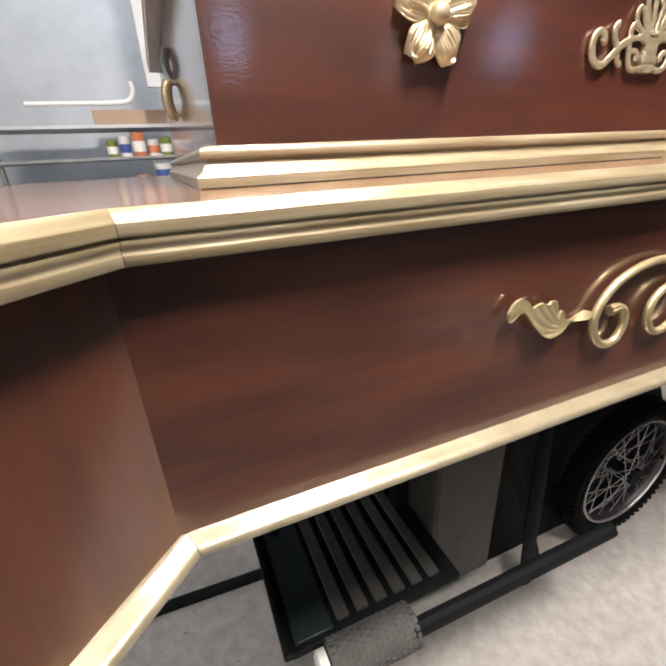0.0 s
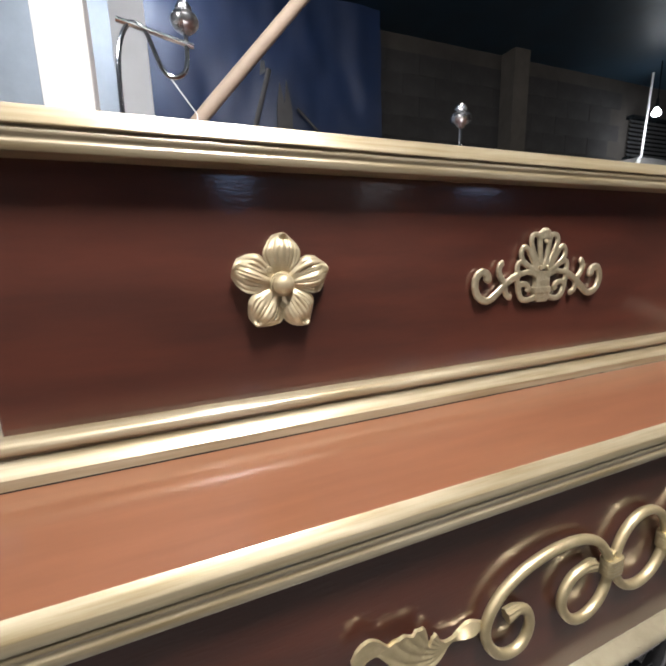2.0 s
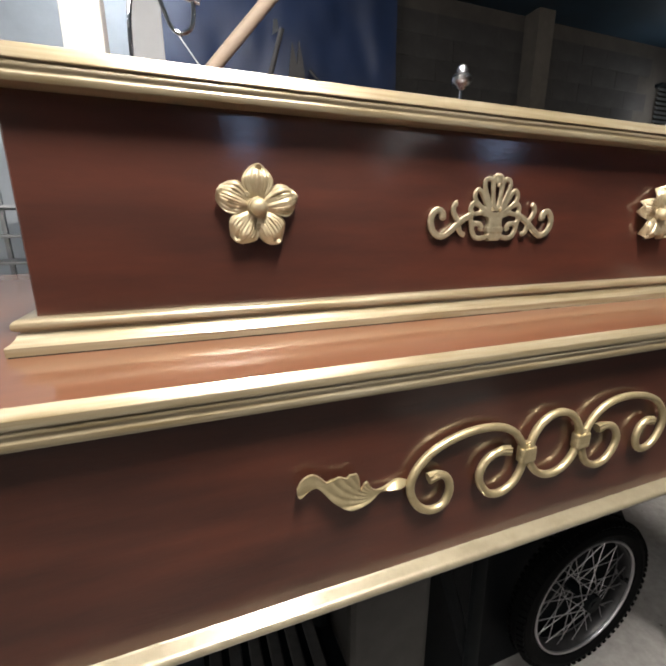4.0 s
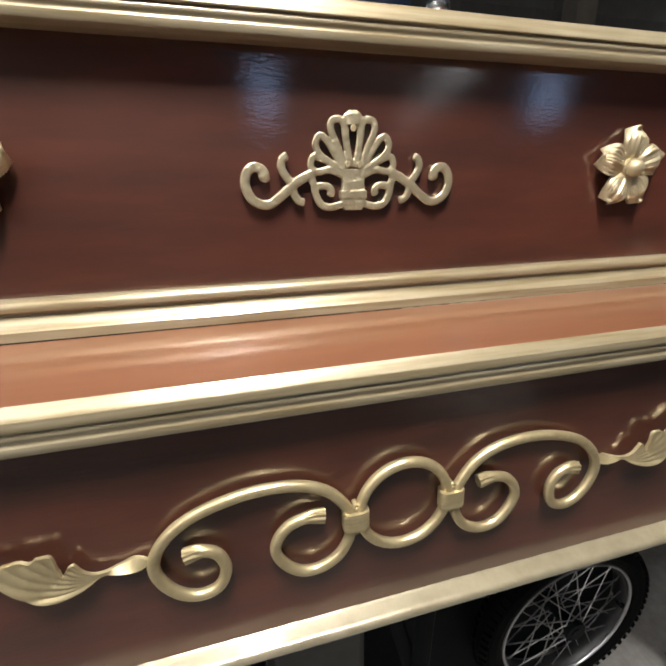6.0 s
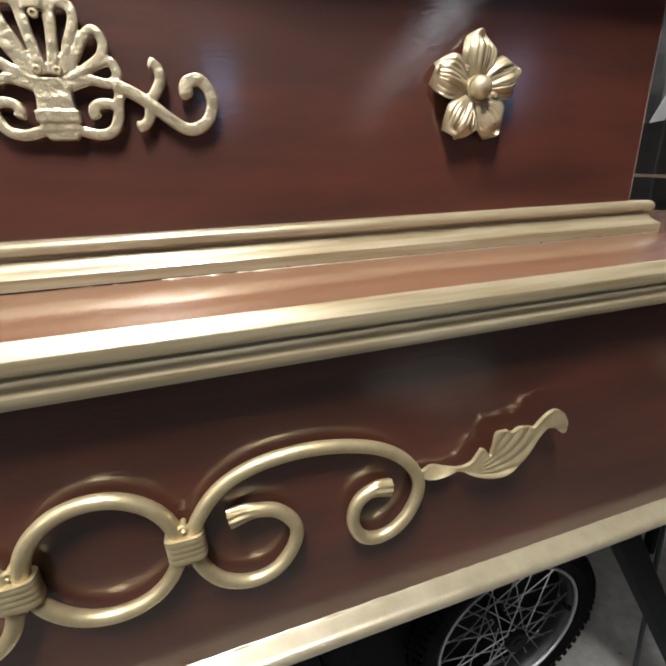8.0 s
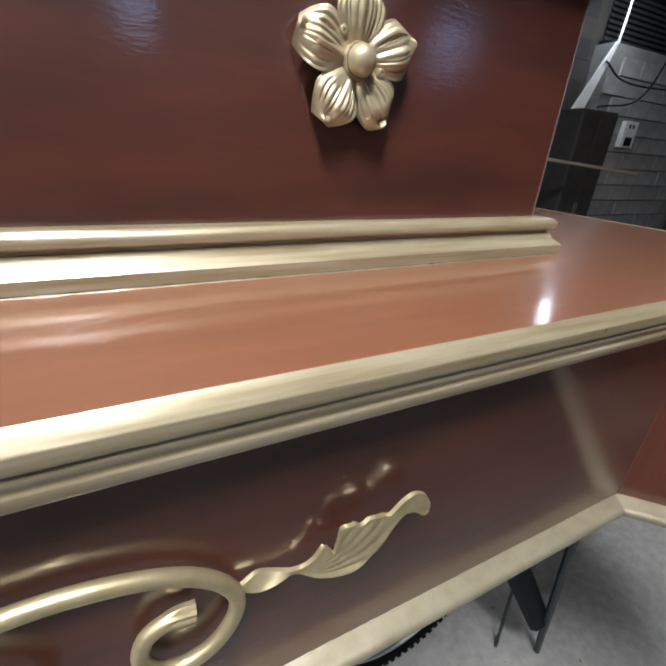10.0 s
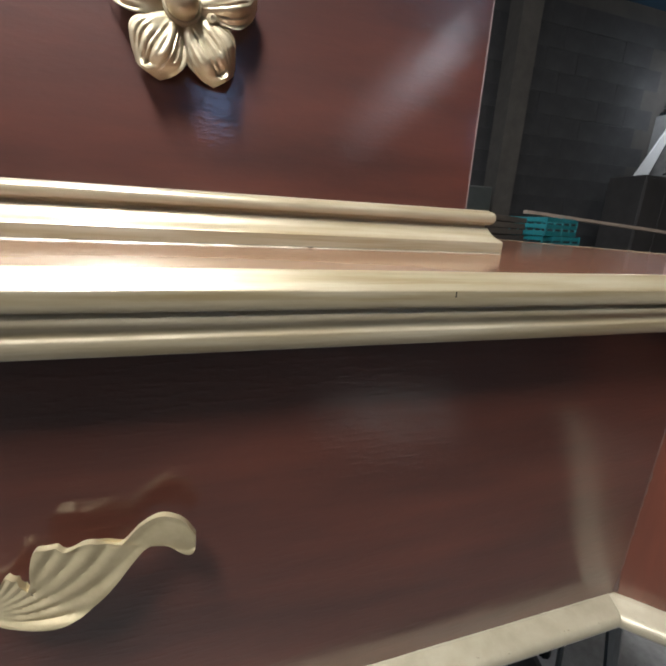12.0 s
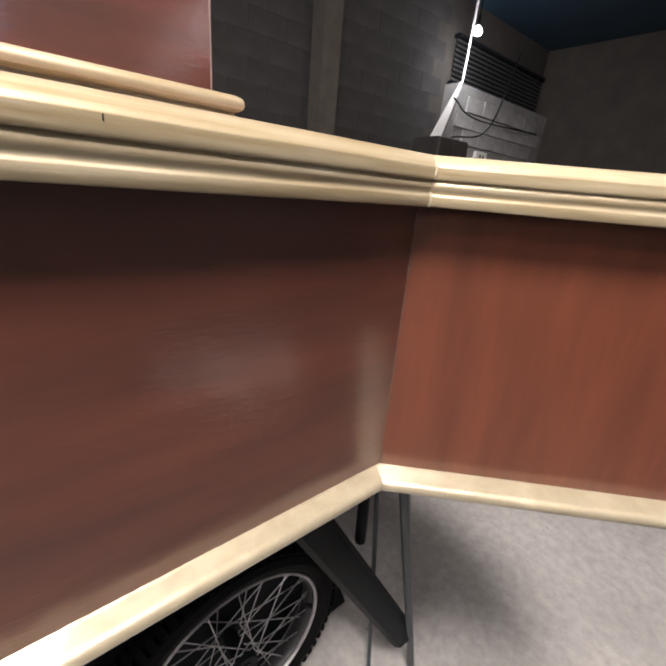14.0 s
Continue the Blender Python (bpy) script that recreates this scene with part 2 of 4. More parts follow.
def add_box(bm, x0, y0, z0, x1, y1, z1, bevel=0.0):
    vs = [bm.verts.new(p) for p in ((x0, y0, z0), (x1, y0, z0), (x1, y1, z0), (x0, y1, z0),
                                    (x0, y0, z1), (x1, y0, z1), (x1, y1, z1), (x0, y1, z1))]
    fs = [bm.faces.new([vs[i] for i in q]) for q in ((0, 3, 2, 1), (4, 5, 6, 7), (0, 1, 5, 4), (1, 2, 6, 5), (2, 3, 7, 6), (3, 0, 4, 7))]
    if bevel:
        es = list({e for fc in fs for e in fc.edges})
        bmesh.ops.bevel(bm, geom=es, offset=bevel, segments=2, affect="EDGES", profile=0.5)
    return bm


def box(x0, y0, z0, x1, y1, z1, bevel=0.0):
    return add_box(bmesh.new(), x0, y0, z0, x1, y1, z1, bevel)


def prism(outline, z0, z1, bevel=0.0):
    bm = bmesh.new()
    lo = [bm.verts.new((x, y, z0)) for x, y in outline]
    hi = [bm.verts.new((x, y, z1)) for x, y in outline]
    bm.faces.new(lo[::-1])
    bm.faces.new(hi)
    k = len(outline)
    for i in range(k):
        bm.faces.new((lo[i], lo[(i + 1) % k], hi[(i + 1) % k], hi[i]))
    if bevel:
        bmesh.ops.bevel(bm, geom=list(bm.edges), offset=bevel, segments=2, affect="EDGES", profile=0.5)
    return bm


def smooth_path(points, steps=8):
    """A curve through the points (Catmull-Rom)."""
    p = [Vector(q) for q in points]
    p = [2 * p[0] - p[1], *p, 2 * p[-1] - p[-2]]
    out = []
    for i in range(1, len(p) - 2):
        for s in range(steps):
            t = s / steps
            a, b, c2, d = p[i - 1], p[i], p[i + 1], p[i + 2]
            out.append(0.5 * (2 * b + (c2 - a) * t + (2 * a - 5 * b + 4 * c2 - d) * t * t + (3 * b - a - 3 * c2 + d) * t ** 3))
    out.append(p[-2])
    return out


def add_tube(bm, path, radius, sides=12, closed=False, flat=1.0, axis=Vector((0, 1, 0)), power=1.0, flute=None):
    """A bar along a path; radius may be a function of the share of the way; flat squeezes it along axis."""
    k = len(path)
    rings = []
    for i, q in enumerate(path):
        a = path[(i - 1) % k] if closed or i else path[0]
        b = path[(i + 1) % k] if closed or i < k - 1 else path[-1]
        t = (Vector(b) - Vector(a)).normalized()
        up = axis - t * axis.dot(t)
        if up.length < 1e-4:
            up = Vector((1, 0, 0)) - t * t.x
        up.normalize()
        side = t.cross(up)
        share = i / max(1, k - 1)
        ring = []
        for s in range(sides):
            g = 2 * math.pi * s / sides
            cg, sg = math.cos(g), math.sin(g)
            cg = math.copysign(abs(cg) ** power, cg)
            sg = math.copysign(abs(sg) ** power, sg)
            r = radius(share) if callable(radius) else radius
            if flute:
                r *= flute(share, g)
            ring.append(bm.verts.new(Vector(q) + side * (r * cg) + up * (r * flat * sg)))
        rings.append(ring)
    for i in range(k if closed else k - 1):
        a, b = rings[i], rings[(i + 1) % k]
        for s in range(sides):
            bm.faces.new((a[s], a[(s + 1) % sides], b[(s + 1) % sides], b[s]))
    if not closed:
        bm.faces.new(rings[0][::-1])
        bm.faces.new(rings[-1])
    return bm


def tube(path, radius, **more):
    return add_tube(bmesh.new(), path, radius, **more)


def add_lathe(bm, profile, sides=24, m=Matrix.Identity(4)):
    rings = [[bm.verts.new(m @ Vector((r * math.cos(2 * math.pi * s / sides), r * math.sin(2 * math.pi * s / sides), z)))
              for s in range(sides)] for r, z in profile]
    for a, b in zip(rings, rings[1:]):
        for s in range(sides):
            bm.faces.new((a[s], a[(s + 1) % sides], b[(s + 1) % sides], b[s]))
    bm.faces.new(rings[0][::-1])
    bm.faces.new(rings[-1])
    return bm


def lathe(profile, sides=24, m=Matrix.Identity(4)):
    return add_lathe(bmesh.new(), profile, sides, m)


def moulding_run(profile, path, i, gap=0.0002, wobble=0.0004):
    """The run of a moulding from path[i] to path[i + 1], mitred to its neighbours. profile: (out, z); out is to the right of the way."""
    pts = [Vector(q) for q in path]

    def normal(j):
        d = (pts[j + 1] - pts[j]).normalized()
        return Vector((d.y, -d.x))

    n = normal(i)
    d = (pts[i + 1] - pts[i]).normalized()

    def shift(j_other, at_start):
        if j_other < 0 or j_other > len(pts) - 2:
            return 0.0
        m2 = (n + normal(j_other)).normalized()
        return (m2.dot(d)) / m2.dot(n)

    s0, s1 = shift(i - 1, True), shift(i + 1, False)
    bm = bmesh.new()
    length = (pts[i + 1] - pts[i]).length
    k = max(2, int(length / 0.05))
    rings = []
    for j in range(k + 1):
        ring = []
        for u, z in profile:
            a = gap + s0 * u
            b = length - gap + s1 * u
            way = a + (b - a) * j / k
            q = pts[i] + d * way + n * u
            w = wobble * noise.noise(Vector((q.x * 9 + 3 * i, q.y * 9, z * 30)))
            ring.append(bm.verts.new((q.x + n.x * w, q.y + n.y * w, z + 0.6 * w)))
        rings.append(ring)
    c = len(profile)
    for a, b in zip(rings, rings[1:]):
        for s in range(c):
            bm.faces.new((a[s], a[(s + 1) % c], b[(s + 1) % c], b[s]))
    bm.faces.new(rings[0][::-1])
    bm.faces.new(rings[-1])
    return bm


def lay_run(name, profile, path, i, material, label, wobble=0.0004):
    """One run of a moulding as a part of the kiosk; its own x axis follows its length, as the brush did."""
    ob = part(name, moulding_run(profile, path, i, wobble=wobble), material, kiosk, label)
    (ax, ay), (bx, by) = path[i], path[i + 1]
    turn = Matrix.Rotation(math.atan2(by - ay, bx - ax), 4, "Z")
    ob.data.transform(turn.inverted())
    ob.matrix_local = turn
    return ob


# ---- room ----
def setting(name, bm, material, label, category):
    return tagged(part(name, bm, material, smooth=False), label, category, kind="structure")


FLOOR_Z = 0.0
setting("floor", box(-4.3, -0.55, -0.2, 8.2, 4.8, FLOOR_Z), CONCRETE, "rough stained grey concrete workshop floor", "floor")
# unseen front floor, coloured darker so the glossy lower panel mirrors less haze
DARK_FLOOR = mat("darkened_concrete", (0.060, 0.055, 0.052), 0.7, var=0.30, scale=0.9, bump=0.5, bump_scale=40, second=(0.17, 0.155, 0.15), second_scale=0.7)
setting("floor_front", box(-4.3, -6.8, -0.2, 8.2, -0.55, FLOOR_Z), DARK_FLOOR, "concrete floor in front of the kiosk, darkened for the panel's reflection", "floor")
setting("ceiling", box(-4.3, -6.8, 3.9, 8.2, 4.8, 4.05), CEIL, "dark blue sheet ceiling", "ceiling")
setting("wall_back", box(-4.3, 3.6, 0, 8.2, 3.8, 3.9), PLASTER, "dark plaster workshop wall", "wall")
setting("wall_left", box(-4.3, -6.8, 0, -4.1, 3.6, 3.9), PALEWALL, "pale blue-grey painted workshop wall", "wall")
setting("wall_right", box(8.0, -6.8, 0, 8.2, 3.6, 3.9), PLASTER, "dark plaster side wall", "wall")
bm = bmesh.new()
for x0, x1, z0, z1 in ((-4.1, 0.35, 0, 3.9), (0.80, 5.15, 0, 3.9), (6.05, 8.0, 0, 3.9), (0.35, 0.80, 0, 2.80), (0.35, 0.80, 3.62, 3.9), (5.15, 6.05, 0, 2.95), (5.15, 6.05, 3.75, 3.9)):
    add_box(bm, x0, -6.2, z0, x1, -6.0, z1)
setting("wall_front", bm, LIGHTWALL, "dull dusty plaster wall with two high windows", "wall")
setting("backdrop", box(-1.0, -6.75, 0.0, 7.5, -6.7, 3.9), OPENING, "bluish daylight beyond the high windows", "daylight")

# unseen board added for the pale diagonal streak mirrored in the upper panel
streak_board = tagged(part("streak_reflector", box(-1.02, 0, -0.13, 1.02, 0.03, 0.13, 0.004), mat("dusty_pale_paint", (0.40, 0.40, 0.42), 0.6, var=0.2, scale=6), smooth=False), "unseen pale board added to mirror as a diagonal streak in the upper panel", "board")
streak_board.matrix_world = pose(2.70, -4.30, 3.12, 0, -42, 0)

# unseen pale shape added on the floor; the lower panel mirrors it as a patch
rf = random.Random(3)
outline = []
for k in range(28):
    g = 2 * math.pi * k / 28
    outline.append((1.90 + (0.62 + rf.uniform(-0.26, 0.20)) * math.cos(g), -2.55 + (0.50 + rf.uniform(-0.20, 0.14)) * math.sin(g)))
tagged(part("patch_reflector", prism(outline, 0.0, 0.004), mat("pale_reflector", (0.66, 0.62, 0.58), 0.5, var=0.30, scale=6, bump=0.5, bump_scale=14), smooth=False), "unseen pale sheet added on the floor to mirror as a patch in the lower panel", "plastic sheet")

# ---- kiosk ----
kiosk = thing("food_kiosk", "mahogany kiosk body with gold mouldings on a tricycle", "kiosk")
PY, UY = 0.0260, 0.1875          # front faces of the lower and the upper panel
LX, UX, WX = 0.7805, 0.6705, 1.09   # concave corner, end of the upper body, outer side
WY = PY - (WX - LX)              # front end of the wings
BACK = 1.20
LEDGE_Z = 1.5375
outer = [(-WX, BACK), (-WX, WY), (-LX, PY), (LX, PY), (WX, WY), (WX, BACK)]


def shell_wall(a, b, z0, z1, t=0.018, bevel=0.0):
    """A board from a to b, seen from the right of the way."""
    a, b = Vector(a), Vector(b)
    d = (b - a).normalized()
    n = Vector((d.y, -d.x))
    return prism([a, b, b - n * t, a - n * t], z0, z1, bevel)


for nm, a, b in (("side_panel", 0, 1), ("wing_panel", 1, 2), ("front_panel", 2, 3), ("wing_panel", 3, 4), ("side_panel", 4, 5)):
    pa, pb = (outer[a], outer[b]) if nm != "front_panel" else ((-LX - 0.0045, PY - 0.0045), (LX + 0.0045, PY - 0.0045))
    part(nm, shell_wall(pa, pb, 1.195, LEDGE_Z - 0.004), {"wing_panel": MAHOGANY_UP, "front_panel": MAHOGANY_LOW, "side_panel": MAHOGANY}[nm], kiosk, smooth=False)
LIP = 0.0221
k45 = LIP * math.tan(radians(22.5))
inset = [(-WX - LIP, BACK), (-WX - LIP, WY - 2.4142 * LIP), (-LX + k45, PY - LIP), (LX - k45, PY - LIP), (WX + LIP, WY - 2.4142 * LIP), (WX + LIP, BACK)]
part("ledge", prism(inset[::-1], LEDGE_Z - 0.0012, LEDGE_Z + 0.0004), LEDGE, kiosk, "orange-brown varnished ledge board", smooth=False)
part("underside", prism([(x * 0.97, y + 0.03) for x, y in outer][::-1], 1.205, 1.222), BLACK, kiosk, smooth=False)

part("back_panel", shell_wall((WX - 0.019, BACK), (-WX + 0.019, BACK), 1.195, LEDGE_Z - 0.020), MAHOGANY, kiosk, smooth=False)
part("upper_back", shell_wall((0.6705 - 0.019, BACK), (-0.6705 + 0.019, BACK), LEDGE_Z, 1.841), MAHOGANY, kiosk, smooth=False)
LEDGE_PROFILE = [(0.0, 0.0), (0.0272, 0.0), (0.0281, 0.0004), (0.0286, 0.0012), (0.0291, 0.0074), (0.0289, 0.0084), (0.0284, 0.0091), (0.0281, 0.0099),
                 (0.0281, 0.0112), (0.0285, 0.0126), (0.0291, 0.0136), (0.0295, 0.0150), (0.0296, 0.0166), (0.0292, 0.0180), (0.0284, 0.0190), (0.0282, 0.0200),
                 (0.0303, 0.0205), (0.0308, 0.0209), (0.0311, 0.0216), (0.0312, 0.0240), (0.0312, 0.0290), (0.0311, 0.0296), (0.0307, 0.0302),
                 (0.0236, 0.0382), (0.0231, 0.0386), (0.0226, 0.0388), (0.0223, 0.0360), (0.0, 0.0360)]
for i in range(5):
    lay_run("ledge_moulding", [(u, 1.5 + z) for u, z in LEDGE_PROFILE], outer, i, GOLD, "gold painted stepped moulding")
TRIM_PROFILE = [(0.0, 0.0040), (0.0130, 0.0040), (0.0160, 0.0045), (0.0190, 0.0050), (0.0218, 0.0055), (0.0243, 0.0072), (0.0259, 0.0096), (0.0265, 0.0125), (0.0259, 0.0153), (0.0243, 0.0178),
                (0.0222, 0.0193), (0.0200, 0.0200), (0.0185, 0.0203), (0.0062, 0.0229), (0.0048, 0.0234), (0.0, 0.0236)]
for i in range(5):
    lay_run("bottom_trim", [(u, 1.2 + z) for u, z in TRIM_PROFILE], outer, i, TRIMGOLD, "worn gold painted bottom trim", wobble=0.0009)

upper = [(-UX, BACK), (-UX, UY), (UX, UY), (UX, BACK)]
UTOP = 1.862
part("upper_side", shell_wall(upper[0], (-UX, UY + 0.0184), LEDGE_Z, UTOP), MAHOGANY, kiosk, smooth=False)
part("upper_front", shell_wall(upper[1], upper[2], LEDGE_Z, UTOP, bevel=0.0022), MAHOGANY, kiosk, smooth=False)
part("upper_side", shell_wall((UX, UY + 0.0184), upper[3], LEDGE_Z, UTOP), MAHOGANY, kiosk, smooth=False)
PALEEDGE = mat("worn_pale_filler", (0.17, 0.12, 0.11), 0.5, var=0.3, scale=30, bump=0.3, bump_scale=90)
part("worn_edge", tube([Vector((UX - 0.0009, UY + 0.0009, z)) for z in (LEDGE_Z + 0.03, 1.65, 1.75, UTOP - 0.03)], 0.0012, sides=8), PALEEDGE, kiosk, "pale worn corner edge")
rw = random.Random(12)
bm = bmesh.new()
rings = []
for k in range(60):
    r = 0.0004 + 0.0008 * rw.random() ** 2 + 0.0022 * max(0.0, 1 - k / 5)
    rings.append([bm.verts.new((LX + 0.0045 + r * math.cos(1.0472 * q), PY - 0.0045 + r * math.sin(1.0472 * q), 1.226 + 0.00455 * k)) for q in range(6)])
for a, b in zip(rings, rings[1:]):
    for q in range(6):
        bm.faces.new((a[q], a[(q + 1) % 6], b[(q + 1) % 6], b[q]))
part("filler_bead", bm, mat("brown_filler", (0.100, 0.058, 0.046), 0.5, var=0.3, scale=30, bump=0.3, bump_scale=90), kiosk, "ragged pale filler along the panel corner")
part("top_board", prism([(-UX + 0.019, UY + 0.019), (UX - 0.019, UY + 0.019), (UX - 0.019, BACK), (-UX + 0.019, BACK)], UTOP - 0.02, UTOP - 0.002), MAHOGANY, kiosk, smooth=False)
BASE_PROFILE = [(0.0, 0.0), (0.0285, 0.0), (0.0287, 0.0108), (0.0278, 0.0120), (0.0235, 0.0150), (0.0196, 0.0188), (0.0172, 0.0232), (0.0168, 0.0246), (0.0146, 0.0250),
                (0.0146, 0.0272), (0.0180, 0.0280), (0.0206, 0.0300), (0.0216, 0.0332), (0.0212, 0.0366), (0.0190, 0.0396), (0.0155, 0.0412), (0.0115, 0.0416), (0.0, 0.0415)]
for i in range(3):
    lay_run("base_moulding", [(u, LEDGE_Z + 0.0010 + z) for u, z in BASE_PROFILE], upper, i, GOLD, "gold painted base moulding")
bm = bmesh.new()
edge = []
for k in range(261):
    x = -0.12 + (UX + 0.027 + 0.12) * k / 260
    w = max(-0.0008, 0.0010 - 0.0016 * max(0.0, 1 - (x + 0.12) / 0.30) + 0.0012 * noise.noise(Vector((x * 55, 0.0, 2.0))) + 0.0008 * noise.noise(Vector((x * 160, 0.0, 7.0))))
    edge.append([bm.verts.new((x, UY - 0.0275, LEDGE_Z + 0.0003)), bm.verts.new((x, UY - 0.0288 - w, LEDGE_Z + 0.0003)), bm.verts.new((x, UY - 0.0286 - 0.7 * w, LEDGE_Z + 0.0013)), bm.verts.new((x, UY - 0.0275, LEDGE_Z + 0.0016))])
for a, b in zip(edge, edge[1:]):
    for q in range(4):
        bm.faces.new((a[q], a[(q + 1) % 4], b[(q + 1) % 4], b[q]))
bm.faces.new(edge[0])
bm.faces.new(edge[-1][::-1])
part("joint_gap", box(-UX - 0.026, UY - 0.0290, LEDGE_Z + 0.0003, UX + 0.026, UY - 0.0275, LEDGE_Z + 0.0016), BLACK, kiosk, "dark open joint under the moulding", smooth=False)
part("paint_edge", bm, TRIMGOLD, kiosk, "uneven bead of gold paint under the moulding")
# the cornice has the same foot under one broad slanted face
CORNICE_PROFILE = LEDGE_PROFILE[:16] + [(0.0300, 0.0204), (0.0309, 0.0208), (0.0313, 0.0215), (0.0313, 0.0224), (0.0309, 0.0234), (0.0254, 0.0352), (0.0249, 0.0362),
                                        (0.0242, 0.0380), (0.0234, 0.0386), (0.0226, 0.0388), (0.0223, 0.0360), (0.0, 0.0360)]
for i in range(3):
    lay_run("cornice", [(u, 1.825 + 0.95 * z) for u, z in CORNICE_PROFILE], upper, i, GOLD, "gold painted cornice moulding")


# ---- ornaments ----
PETAL_WIDTH = ((0.0, 0.34), (0.22, 0.72), (0.46, 0.97), (0.62, 1.0), (0.82, 0.80), (0.94, 0.60), (1.0, 0.42))


def petal_half(s):
    for (a, u), (b, v) in zip(PETAL_WIDTH, PETAL_WIDTH[1:]):
        if s <= b:
            return u + (v - u) * (s - a) / (b - a)
    return PETAL_WIDTH[-1][1]


def petal_mesh(length=0.0455, wide=0.0212, seed=0):
    """A kite-shaped petal with fine fan folds and an upturned tip that grows along +z from the origin, facing -y."""
    rp = random.Random(40 + seed)
    bm = bmesh.new()
    nu, nv = 26, 60
    folds = [(-0.86 + 0.215 * k + rp.uniform(-0.06, 0.06), rp.uniform(0.0010, 0.0022), rp.uniform(0.050, 0.085), rp.uniform(0.08, 0.34), rp.uniform(0.72, 0.98)) for k in range(9)]
    lean = rp.uniform(-0.10, 0.16)
    front, back = [], []
    for i in range(nu + 1):
        s = i / nu
        rf, rb = [], []
        half = wide * (petal_half(max(0.0, s - 0.05)) + petal_half(s) + petal_half(min(1.0, s + 0.05))) / 3
        for j in range(nv + 1):
            w = 2 * j / nv - 1
            side = 1 + 0.05 * math.sin(5.0 * s + 2.1 * seed + (1.5 if w > 0 else 0.0))
            reach = length * (1 - 0.07 * abs(w) ** 1.6)
            fold = -sum(d * math.exp(-((w - c - 0.10 * (s - 0.5) * c) / g) ** 2) * min(1.0, max(0.0, (s - s0) / 0.15)) * min(1.0, max(0.0, (s1 - s) / 0.12)) for c, d, g, s0, s1 in folds)
            rib = 0.0011 * math.cos(w * math.pi * 2.1 + seed) * math.sin(math.pi * s)
            cup = 0.0085 * math.sin(s * math.pi * 0.78) - 0.0062 * w * w * (0.35 + s) - 0.0060 * max(0.0, s - 0.66) / 0.34
            tip = 0.0044 * math.exp(-((s - 0.97) / 0.055) ** 2 - ((w - lean) / 0.50) ** 2) - 0.0026 * math.exp(-((s - 0.84) / 0.055) ** 2 - ((w - lean) / 0.34) ** 2)
            yv = -(0.0135 + cup + fold + rib + tip)
            x = w * half * side + lean * 0.010 * s * s
            rf.append(bm.verts.new((x, yv, s * reach)))
            rb.append(bm.verts.new((x * 0.97, yv + 0.003, s * reach * 0.985)))
        front.append(rf)
        back.append(rb)
    for g, flip in ((front, False), (back, True)):
        for a, b in zip(g, g[1:]):
            for j in range(nv):
                q = (a[j], a[j + 1], b[j + 1], b[j])
                bm.faces.new(q[::-1] if flip else q)
    rim = [front[0][j] for j in range(nv + 1)] + [front[i][nv] for i in range(1, nu + 1)] + [front[nu][j] for j in range(nv - 1, -1, -1)] + [front[i][0] for i in range(nu - 1, 0, -1)]
    rimb = [back[0][j] for j in range(nv + 1)] + [back[i][nv] for i in range(1, nu + 1)] + [back[nu][j] for j in range(nv - 1, -1, -1)] + [back[i][0] for i in range(nu - 1, 0, -1)]
    for i in range(len(rim)):
        k = (i + 1) % len(rim)
        bm.faces.new((rim[i], rimb[i], rimb[k], rim[k]))
    return bm


FACE = Matrix.Rotation(radians(90), 4, "X")   # turns a lathe's axis from +z to -y


def screw_head(r=0.0028):
    return lathe([(r, 0.0), (r, 0.0012), (r * 0.8, 0.002), (r * 0.45, 0.0021), (r * 0.40, 0.0012)], 12, FACE)


def flower(m, lugs):
    base = part("flower_ornament", lathe([(0.013, 0.0), (0.013, 0.008), (0.010, 0.011), (0.006, 0.012)], 20, FACE), CAST, kiosk, "cast gold five-petalled flower ornament")
    base.matrix_local = m
    for i, turn in enumerate((-2, 70, 144, 212, 287)):
        ob = part("petal", petal_mesh(seed=i), CAST, base)
        sc = (1.0, 1.02, 0.98, 0.99, 1.04)[i]
        ob.matrix_local = Matrix.Rotation(radians(-turn), 4, "Y") @ Matrix.Translation((0, 0, 0.0090)) @ Matrix.Diagonal((sc, 1, sc, 1))
    part("boss", lathe([(0.0130, 0.010), (0.0135, 0.0155), (0.0131, 0.0172), (0.0120, 0.0176), (0.0111, 0.0168), (0.0115, 0.0190), (0.0113, 0.0220), (0.0103, 0.0252), (0.0083, 0.0280), (0.0055, 0.0297), (0.0026, 0.0304), (0.0004, 0.0305)], 28, FACE), CAST, base)
    for dx, dz in lugs:
        ob = part("screw", screw_head(0.0032), CAST, base)
        ob.matrix_local = Matrix.Translation((dx, -0.0160, dz))
        ob2 = part("lug", lathe([(0.0046, 0.0), (0.0046, 0.0150), (0.0040, 0.0160)], 14, FACE), CAST, base)
        ob2.matrix_local = Matrix.Translation((dx, 0.0, dz))


flower(pose(-0.401, UY, 1.708), ((-0.0140, 0.0160), (0.0, -0.0230)))
flower(pose(0.400, UY, 1.706, 0, -3, 0), ((-0.0150, 0.0185), (0.0205, -0.0068)))


def strap(bm, points, width, y=-0.0055, flat=0.85, end=0.8):
    path = smooth_path([(x * 0.001, y, z * 0.001) for x, z in points], 5)
    def r(s):
        grow = 1 if s < 0.8 else 1 - (1 - end) * (s - 0.8) / 0.2
        cap = 1.0 if s < 0.95 else max(0.35, 1 - ((s - 0.95) / 0.05) ** 2 * 0.65)
        return width * 0.00070 * grow * cap
    add_tube(bm, path, r, sides=12, flat=flat * 0.62, power=0.55)


